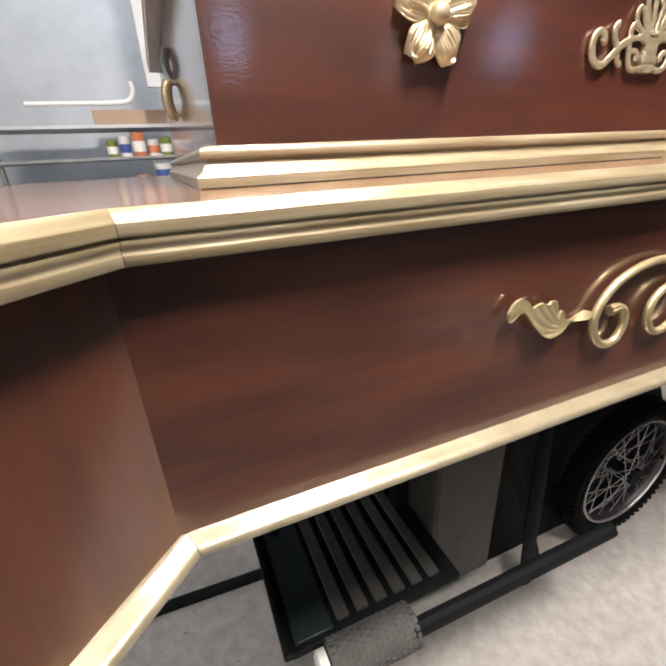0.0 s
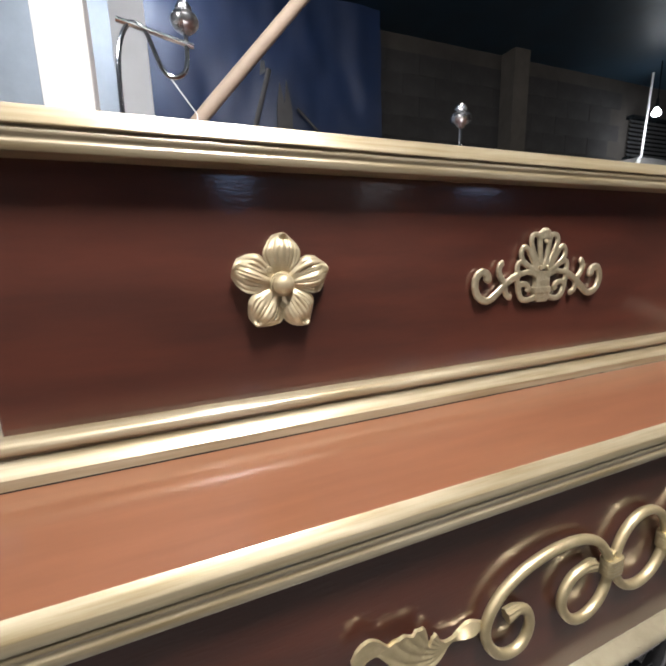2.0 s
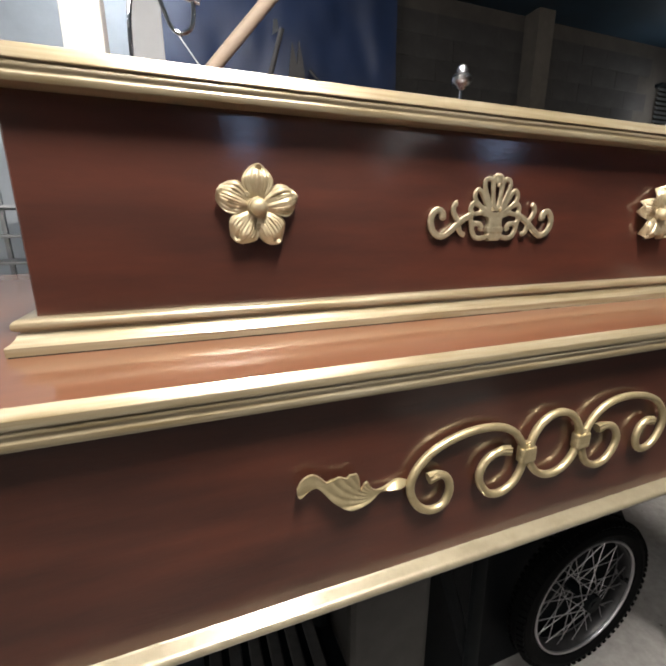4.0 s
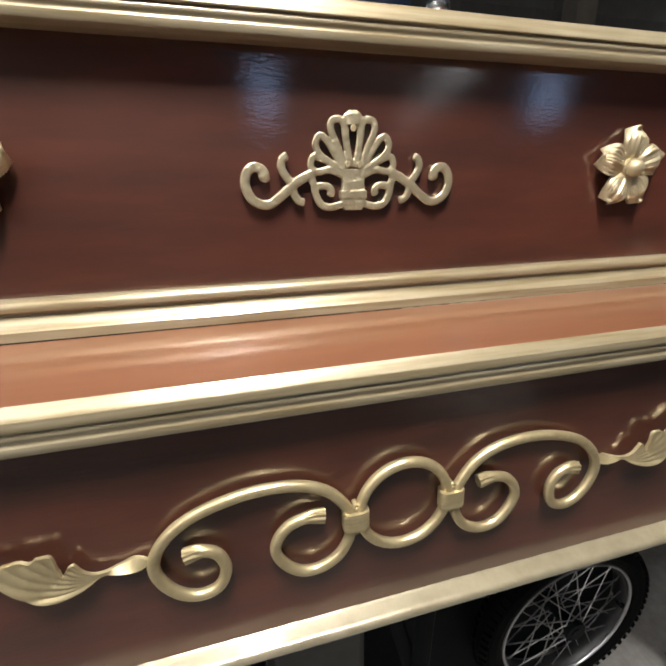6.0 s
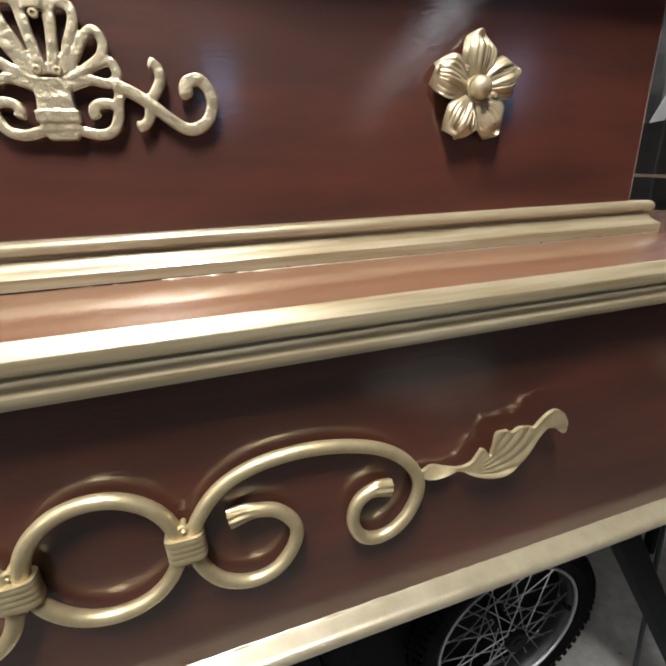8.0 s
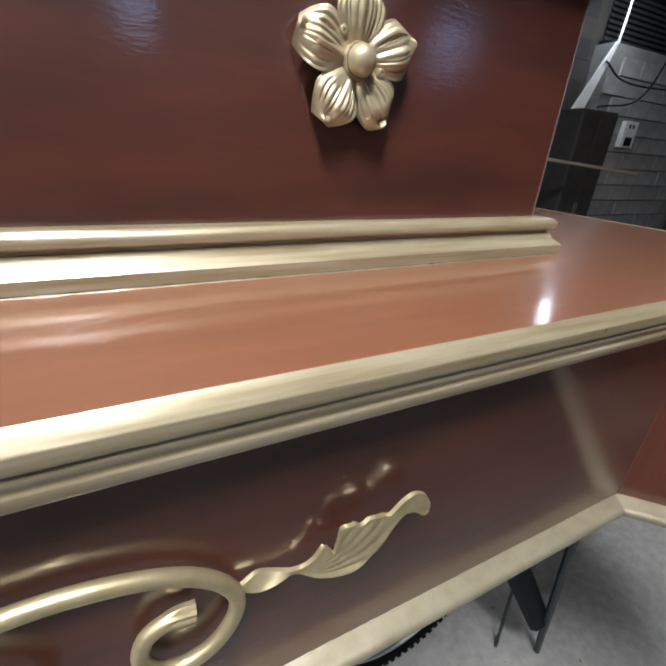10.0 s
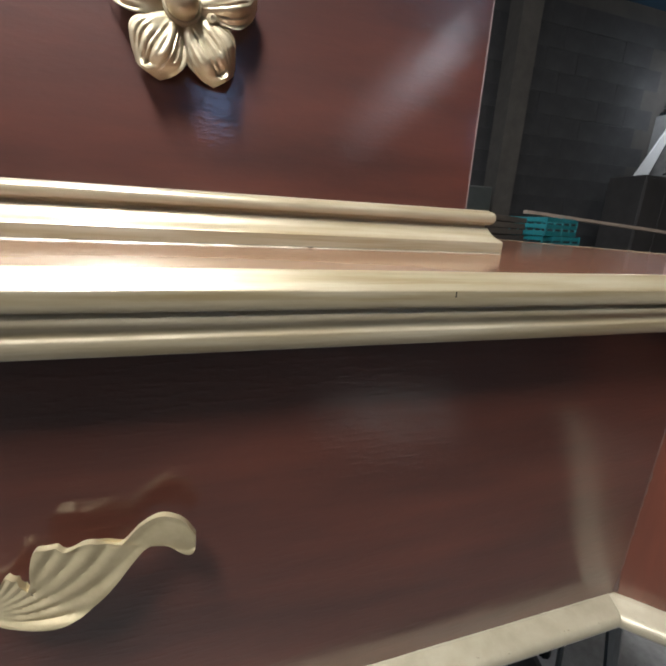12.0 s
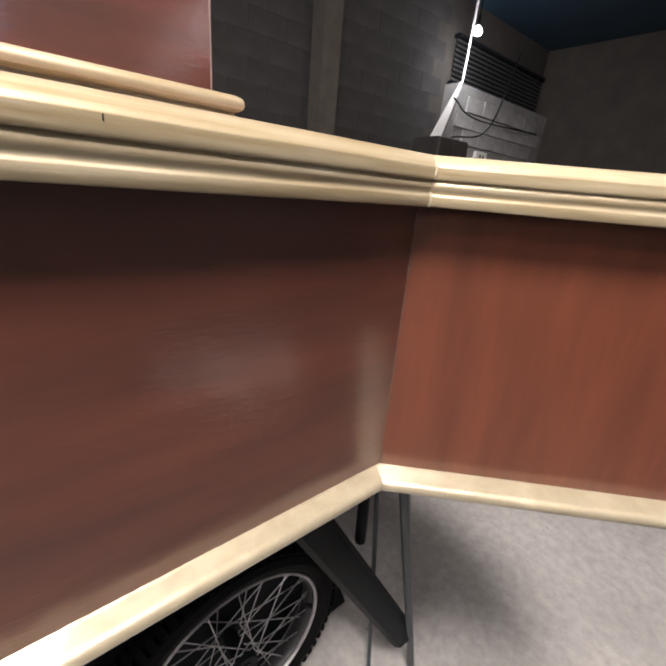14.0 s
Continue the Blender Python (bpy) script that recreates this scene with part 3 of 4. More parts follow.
def shell_ornament(m):
    bm = bmesh.new()
    for sgn in (-1, 1):
        def side(pts):
            return [(sgn * x, z) for x, z in pts]
        strap(bm, side([(46, 40), (59, 34), (71, 26), (83, 16), (96, 7), (107, 7), (117, 14), (122, 27), (120, 39), (113, 46), (104, 44), (101, 37), (103, 31)]), 7.6, end=1.25)
        strap(bm, side([(69, 27), (77, 36), (82, 46), (80, 55), (74, 58)]), 6.4, end=1.1)
        strap(bm, side([(70, 27), (69, 17), (64, 10), (57, 8)]), 6.2, end=1.1)
        strap(bm, side([(14, 5), (27, 2), (38, 5), (44, 15), (46, 26), (49, 35), (48, 42)]), 6.2)
        strap(bm, side([(44, 24), (38, 26), (30, 25), (26, 20), (28, 14)]), 6.0, end=1.15)
        strap(bm, side([(13, 38), (28, 43), (42, 41), (49, 47), (46, 57), (36, 55), (20, 46)]), 5.6)
        strap(bm, side([(12, 42), (25, 50), (39, 60), (43, 71), (38, 79), (30, 74), (20, 58), (12, 46)]), 5.6)
        strap(bm, side([(10, 44), (17, 66), (25, 84), (24, 94), (15, 96), (9, 88), (8, 74), (5, 56), (3, 46)]), 5.6)
        strap(bm, side([(3, 46), (8, 74), (9, 94), (0, 105)]), 6.0)
    strap(bm, [(0, 90), (0, 97), (0, 104)], 11, end=0.6)
    for z0, z1, w0, w1, th in ((-2, 5, 10, 14, 0.0082), (5, 12, 14, 14.5, 0.0086), (11.5, 20, 16, 16, 0.0094), (19, 31, 14, 12.5, 0.0086), (27, 44, 12.5, 14.5, 0.0080)):
        vs = [bm.verts.new((x * 0.001, y, z * 0.001)) for y in (0.0, -th) for x, z in ((-w0, z0), (w0, z0), (w1, z1), (-w1, z1))]
        for q in ((0, 1, 2, 3), (7, 6, 5, 4), (0, 4, 5, 1), (1, 5, 6, 2), (2, 6, 7, 3), (3, 7, 4, 0)):
            bm.faces.new([vs[i] for i in q])
    ob = part("shell_ornament", bm, ROUGHCAST, kiosk, "cast gold shell ornament with scrolled arms")
    fuse = ob.modifiers.new("fuse", "REMESH")
    fuse.mode, fuse.voxel_size, fuse.use_smooth_shade = "VOXEL", 0.0008, True
    soften = ob.modifiers.new("soften", "SMOOTH")
    soften.factor, soften.iterations = 0.5, 5
    ob.matrix_local = m
    for x, z in ((0.0, 0.087), (-0.007, 0.049), (0.007, 0.049)):
        sc = part("screw", screw_head(0.0036), CAST, ob)
        sc.location = (x, -0.0075, z)


shell_ornament(pose(-0.0025, UY, 1.6625) @ Matrix.Diagonal((1.03, 1.0, 1.0, 1.0)))

BAR_Y, BAR_R, MID_Z = 0.0118, 0.0057, 1.3675


def scroll_bar(sgn):
    pts = [(0.222, 1.3665), (0.206, 1.3685), (0.192, 1.3605), (0.1865, 1.3410), (0.1945, 1.3215), (0.2115, 1.3155), (0.2300, 1.3225), (0.2440, 1.3405),
           (0.2490, 1.3625), (0.2400, 1.3850), (0.2190, 1.4045), (0.1890, 1.4170), (0.1515, 1.4235), (0.1125, 1.4205), (0.0845, 1.4080), (0.0665, 1.3870),
           (0.0590, 1.3660), (0.0620, 1.3425), (0.0745, 1.3220), (0.0962, 1.3115), (0.1180, 1.3160), (0.1345, 1.3360), (0.1370, 1.3560), (0.1240, 1.3745), (0.1040, 1.3805), (0.087, 1.3785)]
    path = smooth_path([(sgn * x, BAR_Y, z) for x, z in pts], 5)

    def r(s, g):
        end = max(0.0, 1 - s / 0.045, 1 - (1 - s) / 0.045) ** 0.8
        return (1 + 0.30 * end * abs(math.cos(g)) + 0.16 * min(1.0, 2 * end) * math.cos(8 * g))
    return tube(path, BAR_R, sides=32, flat=0.95, flute=r)


def leaf_mesh(sgn):
    """A ribbed acanthus leaf that grows outwards from a twisted flat stem and ends in a smooth curled lobe."""
    low = [(0.252, 1.3650), (0.262, 1.3636), (0.274, 1.3646), (0.286, 1.3646), (0.294, 1.3634), (0.302, 1.3592), (0.316, 1.3548), (0.330, 1.3542), (0.342, 1.3585), (0.352, 1.3665), (0.361, 1.3760), (0.369, 1.3868), (0.3755, 1.3945), (0.3815, 1.3970), (0.3875, 1.3945), (0.3925, 1.3895), (0.3965, 1.3872)]
    top = [(0.252, 1.3705), (0.264, 1.3732), (0.276, 1.3694), (0.287, 1.3680), (0.297, 1.3684), (0.3045, 1.3740), (0.3095, 1.3838), (0.3145, 1.3835), (0.3200, 1.3765), (0.3240, 1.3985), (0.3335, 1.4010), (0.3395, 1.3985), (0.3500, 1.4020), (0.3560, 1.3988), (0.3635, 1.3982), (0.3735, 1.4085), (0.3835, 1.4135)]
    low += [(0.3990, 1.3880), (0.4003, 1.3905)]
    top += [(0.3940, 1.4090), (0.4005, 1.3990)]
    lo = smooth_path([(x, 0, z) for x, z in low], 7)
    hi = smooth_path([(x, 0, z) for x, z in top], 7)
    bm = bmesh.new()
    nv = 26
    n = len(lo)
    f, b = [], []

    def ease(a, c, v):
        v = min(1.0, max(0.0, (v - a) / (c - a)))
        return v * v * (3 - 2 * v)
    for i in range(n):
        rf, rb = [], []
        for j in range(nv + 1):
            v = j / nv
            q = lo[i].lerp(hi[i], v)
            body = ease(0.288, 0.320, q.x) * (1 - ease(0.345, 0.375, q.x))
            d = math.hypot(q.x - 0.296, q.z - 1.3635)
            fan = math.degrees(math.atan2(q.z - 1.3635, q.x - 0.296)) - 420 * d
            rib = 0.0013 * (abs(math.sin(math.pi * fan / 11.0)) - 0.5) * ease(0.008, 0.026, d) * ease(0.298, 0.310, q.x) * (1 - ease(0.350, 0.368, q.x))
            rim = 0.0016 * (math.exp(-(v / 0.10) ** 2) + 0.5 * math.exp(-((1 - v) / 0.10) ** 2)) * ease(0.29, 0.31, q.x)
            cup = 0.0030 * body * (1 - v) + 0.0016 * math.sin(math.pi * v) * ease(0.36, 0.38, q.x)
            twist = 0.008 * (v - 0.5) * math.sin(math.pi * min(1.0, max(0.0, (q.x - 0.252) / 0.036)))
            yv = BAR_Y + 0.001 - cup - rib - rim + twist - 0.0035 * ease(0.285, 0.34, q.x)
            rf.append(bm.verts.new((sgn * q.x, yv, q.z)))
            rb.append(bm.verts.new((sgn * q.x, yv + 0.0035, q.z)))
        f.append(rf)
        b.append(rb)
    for g in (f, b):
        for a, c in zip(g, g[1:]):
            for j in range(nv):
                bm.faces.new((a[j], a[j + 1], c[j + 1], c[j]))
    rim = [(0, j) for j in range(nv + 1)] + [(i, nv) for i in range(1, n)] + [(n - 1, j) for j in range(nv - 1, -1, -1)] + [(i, 0) for i in range(n - 2, 0, -1)]
    for i in range(len(rim)):
        a, c = rim[i], rim[(i + 1) % len(rim)]
        bm.faces.new((f[a[0]][a[1]], b[a[0]][a[1]], b[c[0]][c[1]], f[c[0]][c[1]]))
    return bm


def collar_mesh(x):
    bm = bmesh.new()
    prof = [(-0.0004, -0.011), (0.0008, -0.0105)]
    for k in range(4):
        z0 = -0.0098 + 0.0050 * k
        prof += [(0.0008, z0), (0.0012, z0 + 0.0008), (0.0013, z0 + 0.0036), (0.0009, z0 + 0.0045)]
    prof += [(0.0012, 0.0104), (0.0010, 0.0116), (-0.0014, 0.0116)]
    rings = []
    for off, z in prof:
        ring = []
        for s in range(28):
            g = 2 * math.pi * s / 28
            cg, sg = math.cos(g), math.sin(g)
            px = math.copysign(abs(cg) ** 0.55, cg) * (0.0128 + off)
            py = math.copysign(abs(sg) ** 0.55, sg) * (0.0072 + off)
            ring.append(bm.verts.new((x + px, BAR_Y + py, MID_Z - 0.002 + z)))
        rings.append(ring)
    for a, b in zip(rings, rings[1:]):
        for s in range(28):
            bm.faces.new((a[s], a[(s + 1) % 28], b[(s + 1) % 28], b[s]))
    bm.faces.new(rings[0][::-1])
    bm.faces.new(rings[-1])
    return bm


ring_path = [(0.0495 * math.cos(g), BAR_Y, 1.3705 + 0.0515 * math.sin(g)) for g in [2 * math.pi * i / 56 for i in range(56)]]
ring = part("scroll_ornament", tube(ring_path, BAR_R, sides=14, closed=True), WROUGHT, kiosk, "gold painted wrought iron scroll ornament")
for sgn in (-1, 1):
    part("scroll_bar", scroll_bar(sgn), WROUGHT, ring)
    lm = leaf_mesh(sgn)
    if sgn > 0:
        # this leaf hangs lower than its twin and its tip bends outwards
        at = Matrix.Translation((0.252, BAR_Y, 1.3675))
        bmesh.ops.transform(lm, matrix=at @ Matrix.Rotation(radians(2.0), 4, "Y") @ Matrix.Rotation(radians(-2.2), 4, "Z") @ at.inverted(), verts=lm.verts)
    part("leaf", lm, WROUGHT, ring)
    part("collar", collar_mesh(sgn * 0.0545), WROUGHT, ring)
    for z in (1.3830, 1.3515):
        part("screw", lathe([(0.0026, -0.006), (0.0026, 0.001), (0.0040, 0.0012), (0.0040, 0.0036), (0.0032, 0.0044), (0.0018, 0.0040), (0.0012, 0.0030)], 14, Matrix.Translation((sgn * 0.0545, BAR_Y, z)) @ FACE), WROUGHT, ring)
    part("stud", lathe([(0.004, 0.0), (0.004, 0.022)], 10, Matrix.Translation((sgn * 0.0545, PY, 1.3655)) @ FACE), WROUGHT, ring)

# the whole scroll hangs slightly askew
pin = Matrix.Translation((0.0, BAR_Y, MID_Z))
ring.matrix_local = Matrix.Translation((0, 0, -0.0030)) @ pin @ Matrix.Rotation(radians(-0.55), 4, "Y") @ pin.inverted()

# handle on the side of the upper body
handle = part("side_handle", tube(smooth_path([(-UX - 0.002, 0.655, 1.652), (-UX - 0.014, 0.655, 1.660), (-UX - 0.019, 0.655, 1.685), (-UX - 0.014, 0.655, 1.710), (-UX - 0.002, 0.655, 1.716)], 6),
              lambda s: 0.007 + 0.004 * math.sin(math.pi * s), sides=12), CAST, kiosk, "gold and chrome handle on the side panel")
part("back_plate", tube(smooth_path([(-UX - 0.003, 0.655, 1.718), (-UX - 0.011, 0.655, 1.742), (-UX - 0.004, 0.655, 1.770)], 5), 0.008, sides=10), CHROME, handle)

# ---- tricycle under the kiosk ----
trike = thing("cargo_tricycle", "black steel cargo tricycle carrying the kiosk", "tricycle")


def beam(name, a, b, r, material=BLACK, sides=12, parent=trike):
    a, b = Vector(a), Vector(b)
    return part(name, tube([a, a.lerp(b, 0.5), b], r, sides=sides, axis=Vector((0, 0.3, 1))), material, parent)


def wheel(cx, cy, r_out, parent):
    m = Matrix.Translation((cx, cy, r_out)) @ Matrix.Rotation(radians(90), 4, "X")
    n = 64
    tyre_r = 0.042
    path = [m @ Vector(((r_out - tyre_r) * math.cos(2 * math.pi * i / n), (r_out - tyre_r) * math.sin(2 * math.pi * i / n), 0)) for i in range(n)]
    w = part("wheel", tube(path, tyre_r, sides=12, closed=True), RUBBER, parent, "spoked wheel with a black knobbly tyre")
    bm = bmesh.new()
    for i in range(72):
        g = 2 * math.pi * i / 72
        for sd in (-1, 1):
            q = Matrix.Translation((cx, cy, r_out)) @ Matrix.Rotation(-g, 4, "Y") @ Matrix.Translation((r_out - 0.012, sd * 0.022, 0.005 * sd)) @ Matrix.Rotation(radians(sd * 32), 4, "Z")
            vs = len(bm.verts)
            add_box(bm, -0.016, -0.012, -0.008, 0.012, 0.012, 0.008)
            bm.verts.ensure_lookup_table()
            bmesh.ops.transform(bm, matrix=q, verts=bm.verts[vs:])
    part("tread", bm, RUBBER, w, smooth=False)
    rr = r_out - 2 * tyre_r + 0.006
    bead = bmesh.new()
    for z in (-0.028, 0.028):
        add_tube(bead, [m @ Vector((rr * math.cos(2 * math.pi * i / n), rr * math.sin(2 * math.pi * i / n), z)) for i in range(n)], 0.0055, sides=8, closed=True)
    part("rim_edge", bead, RIM, w)
    rim = bmesh.new()
    add_tube(rim, [m @ Vector(((rr - 0.008) * math.cos(2 * math.pi * i / n), (rr - 0.008) * math.sin(2 * math.pi * i / n), 0)) for i in range(n)], 0.026, sides=8, closed=True, flat=0.25, axis=Vector((0, 0, 1)))
    part("rim", rim, mat("dull_dark_rim", (0.09, 0.09, 0.095), 0.45, metal=0.7, var=0.25, scale=40), w)
    part("hub", lathe([(0.035, -0.06), (0.038, -0.045), (0.022, -0.04), (0.022, 0.04), (0.038, 0.045), (0.035, 0.06)], 20, m), BLACK, w)
    sp = bmesh.new()
    for i in range(36):
        g = 2 * math.pi * i / 36
        sd = 1 if i % 2 else -1
        lean = radians(26) * (1 if (i // 2) % 2 else -1)
        add_tube(sp, [m @ Vector((0.036 * math.cos(g + lean * 3), 0.036 * math.sin(g + lean * 3), 0.043 * sd)), m @ Vector(((rr - 0.012) * math.cos(g), (rr - 0.012) * math.sin(g), 0.006 * sd))], 0.0017, sides=6)
    part("spokes", sp, RIM, w)
    return w


wheel(0.811, 0.433, 0.326, trike)
beam("chassis_tube", (-0.95, 0.32, 1.12), (0.95, 0.32, 1.12), 0.028)
beam("chassis_tube", (-0.95, 1.02, 1.12), (0.95, 1.02, 1.12), 0.028)
for x in (-0.9, -0.3, 0.3, 0.9):
    beam("cross_tube", (x, 0.06, 1.17), (x, 1.14, 1.17), 0.024)
# dark sheet metal of the load box behind the wheel, the mudguard bar and the stand legs
bm = bmesh.new()
for yy in (0.50, 0.512):
    vs = [bm.verts.new((x, yy, z)) for x, z in ((-0.02, 0.02), (1.30, 0.02), (1.157, 0.44), (0.72, 1.15), (-0.02, 1.15))]
    bm.faces.new(vs)
bm.verts.ensure_lookup_table()
for k in range(5):
    bm.faces.new((bm.verts[k], bm.verts[(k + 1) % 5], bm.verts[5 + (k + 1) % 5], bm.verts[5 + k]))
part("skirt_sheet", bm, BLACK, trike, "black sheet metal skirt", smooth=False)
part("axle", tube([Vector((0.811, 0.37, 0.326)), Vector((0.811, 0.505, 0.326))], 0.018, sides=12), BLACK, trike)
part("mudguard_stay", tube([Vector((0.80, 0.23, 1.02)), Vector((1.24, 0.20, 0.27))], 0.040, sides=8, flat=0.5), BLACK, trike)
part("mudguard_stay", tube([Vector((0.36, 0.50, 1.15)), Vector((0.22, 0.34, 0.10))], 0.030, sides=8, flat=0.5), BLACK, trike)
part("mudguard_stay", tube([Vector((0.05, 0.50, 1.15)), Vector((0.30, 0.36, 0.12))], 0.022, sides=8, flat=0.5), BLACK, trike)
for a, b, r in (((0.940, 0.120, 1.20), (1.345, 0.205, 0.0), 0.011), ((1.018, 0.245, 1.20), (1.035, 0.245, 0.74), 0.013), ((1.035, 0.25, 1.20), (1.215, 0.28, 0.0), 0.006)):
    part("stand_leg", tube([Vector(a), Vector(b)], r, sides=8), BLACK if r > 0.0115 else BLUESTEEL, trike)
# ridged footboard and the front tyre at the driver's end
RIDGE = mat("dusty_ridged_rubber", (0.085, 0.083, 0.078), 0.8, var=0.3, scale=30, bump=0.3, bump_scale=200)
foot = part("footboard", box(-0.665, 0.255, 0.470, -0.175, 0.655, 0.492, 0.004), BLACK, trike, "black ridged plastic footboard", smooth=False)
for k in range(6):
    x = -0.520 + 0.055 * k
    part("ridge", box(x - 0.017, 0.28, 0.493, x + 0.017, 0.63, 0.505, 0.004), RIDGE, foot, smooth=False)
part("side_plate", box(-0.650, 0.27, 0.493, -0.552, 0.64, 0.500, 0.002), mat("dusty_teal_black_steel", (0.020, 0.032, 0.038), 0.45, var=0.25, scale=14), foot, "smooth teal-black steel plate", smooth=False)
part("footboard_lip", tube([Vector((-0.672, 0.25, 0.50)), Vector((-0.672, 0.66, 0.50))], 0.013, sides=10), BLACK, trike)
part("frame_rail", tube([Vector((-0.60, 0.20, 0.47)), Vector((0.30, 0.17, 0.52))], 0.022, sides=10), BLACK, trike)
part("frame_post", tube([Vector((-0.20, 0.55, 0.02)), Vector((-0.20, 0.55, 1.16))], 0.03, sides=10), BLACK, trike)
part("frame_post", tube([Vector((-0.62, 0.60, 0.02)), Vector((-0.62, 0.60, 1.16))], 0.02, sides=10), BLACK, trike)
part("side_cover", box(-0.165, 0.40, 0.18, 0.10, 0.60, 0.86, 0.02), mat("dusty_grey_plastic", (0.060, 0.057, 0.052), 0.6, var=0.3, scale=12), trike, "dusty grey plastic side cover", smooth=False)
GREYTYRE = mat("dusty_grey_rubber", (0.15, 0.15, 0.145), 0.85, var=0.3, scale=40, bump=0.5, bump_scale=200)
grip = part("grip_roll", lathe([(0.02, -0.12), (0.045, -0.115), (0.05, -0.09), (0.05, 0.09), (0.045, 0.115), (0.02, 0.12)], 20, Matrix.Translation((-0.47, 0.215, 0.465)) @ Matrix.Rotation(radians(90), 4, "Y")), GREYTYRE, trike, "dusty grey knobbly rubber roll")
bm = bmesh.new()
for k in range(15):
    for g in range(18):
        q = Matrix.Translation((-0.47 - 0.105 + 0.015 * k, 0.215, 0.465)) @ Matrix.Rotation(2 * math.pi * (g + 0.5 * (k % 2)) / 18, 4, "X") @ Matrix.Translation((0, 0, 0.05))
        n0 = len(bm.verts)
        add_box(bm, -0.0050, -0.0060, -0.004, 0.0050, 0.0060, 0.0032)
        bm.verts.ensure_lookup_table()
        bmesh.ops.transform(bm, matrix=q, verts=bm.verts[n0:])
part("tread", bm, GREYTYRE, grip, smooth=False)
part("end_cap", lathe([(0.040, 0.0), (0.040, 0.02), (0.03, 0.026)], 20, Matrix.Translation((-0.59, 0.215, 0.465)) @ Matrix.Rotation(radians(-90), 4, "Y")), WHITE, grip, "white end cap")
tagged(part("floor_bar", tube([Vector((-1.35, 0.872, 0.022)), Vector((-0.62, 0.83, 0.022))], 0.022, sides=10), BLACK), "black steel bar lying on the concrete floor", "bar")

# ---- roof fittings of the kiosk ----
FINIAL = [(0.004, -0.03), (0.006, -0.028), (0.014, -0.024), (0.016, -0.020), (0.024, -0.016), (0.031, -0.006), (0.032, 0.004), (0.027, 0.013), (0.018, 0.018), (0.014, 0.020), (0.018, 0.023), (0.018, 0.030), (0.014, 0.033), (0.013, 0.038), (0.004, 0.041)]
post = tagged(part("finial_post", tube([Vector((0.533, 1.024, UTOP - 0.002)), Vector((0.533, 1.024, 2.195))], 0.006, sides=12), CHROME), "thin chrome post with a turned finial on the kiosk roof", "finial post")
part("finial", lathe([(r * 1.18, z * 1.18) for r, z in FINIAL], 28, Matrix.Translation((0.533, 1.024, 2.2155))), SATIN, post)


def bracket_way(points):
    """Points of the bracket, given from the bottom of its loop."""
    return [(-0.451 + x, 0.962, 2.203 + z) for x, z in points]


arm = tagged(part("lamp_bracket", tube(smooth_path([(-0.583, 0.962, UTOP - 0.002)] + bracket_way([(-0.132, -0.13), (-0.125, 0.035), (-0.095, 0.108), (-0.060, 0.100), (-0.040, 0.050), (-0.023, 0.011), (0.0, 0.0), (0.027, 0.015), (0.037, 0.050), (0.038, 0.110)]), 6), 0.006, sides=12), CHROME),
             "curved chrome lamp bracket with a turned finial on the kiosk roof", "bracket")
part("finial", lathe([(r * 1.10, z * 1.10) for r, z in FINIAL], 28, Matrix.Translation((-0.413, 0.962, 2.338))), SATIN, arm)
part("cross_rod", tube([Vector(q) for q in bracket_way([(-0.122, 0.114), (0.056, 0.080)])], 0.007, sides=10), CHROME, arm)
part("cord", tube([Vector(q) for q in bracket_way([(-0.030, 0.027), (0.004, -0.020), (0.050, -0.083), (0.046, -0.338)])], 0.0016, sides=6), WHITE, arm)
tagged(part("roof_strut", tube([Vector((-0.640, 1.12, UTOP - 0.004)), Vector((-0.342, 1.12, 2.20)), Vector((0.36, 1.12, 2.99)), Vector((1.16, 1.12, 3.89))], 0.021, sides=14), POLEWOOD), "pale timber strut leaning from the kiosk roof", "strut")
tagged(part("canopy_post", box(-0.610, 0.250, UTOP - 0.002, -0.565, 0.295, 2.62, 0.003), WHITE, smooth=False), "white painted square post standing on the kiosk roof", "post")

# ---- behind the kiosk ----
def wavy_sheet(x0, x1, z0, z1, y, amp, nx=60, nz=24, t=0.006):
    bm = bmesh.new()
    grid = []
    for i in range(nx + 1):
        col = []
        for k in range(nz + 1):
            x, z = x0 + (x1 - x0) * i / nx, z0 + (z1 - z0) * k / nz
            col.append((x, y + amp * noise.noise(Vector((x * 2.4, z * 0.9, 1.0))) + 0.4 * amp * noise.noise(Vector((x * 6, z * 3, 4.0))), z))
        grid.append(col)
    for off, flip in ((0, False), (t, True)):
        vs = [[bm.verts.new((x, yy + off, z)) for x, yy, z in col] for col in grid]
        for i in range(nx):
            for k in range(nz):
                bm.faces.new((vs[i][k], vs[i + 1][k], vs[i + 1][k + 1], vs[i][k + 1]))
    return bm


tagged(part("tarpaulin", wavy_sheet(-0.52, 1.48, 1.9, 3.89, 3.3, 0.05), TARP), "dark navy plastic tarpaulin hung on the wall", "tarpaulin")
tagged(part("hanging_board", box(-0.69, 2.60, 2.00, -0.50, 2.63, 3.89, 0.004), PALE, smooth=False), "pale grey painted board hanging from the ceiling", "board")
DULLWOOD = mat("dull_grey_timber", (0.060, 0.056, 0.056), 0.8, var=0.2, scale=8, bump=0.3, bump_scale=50)
tagged(part("leaning_pole", tube([Vector((-0.62, 3.18, 0.0)), Vector((0.39, 3.20, 3.22))], 0.020, sides=10), DULLWOOD), "dull timber pole leaning against the navy tarpaulin", "pole")
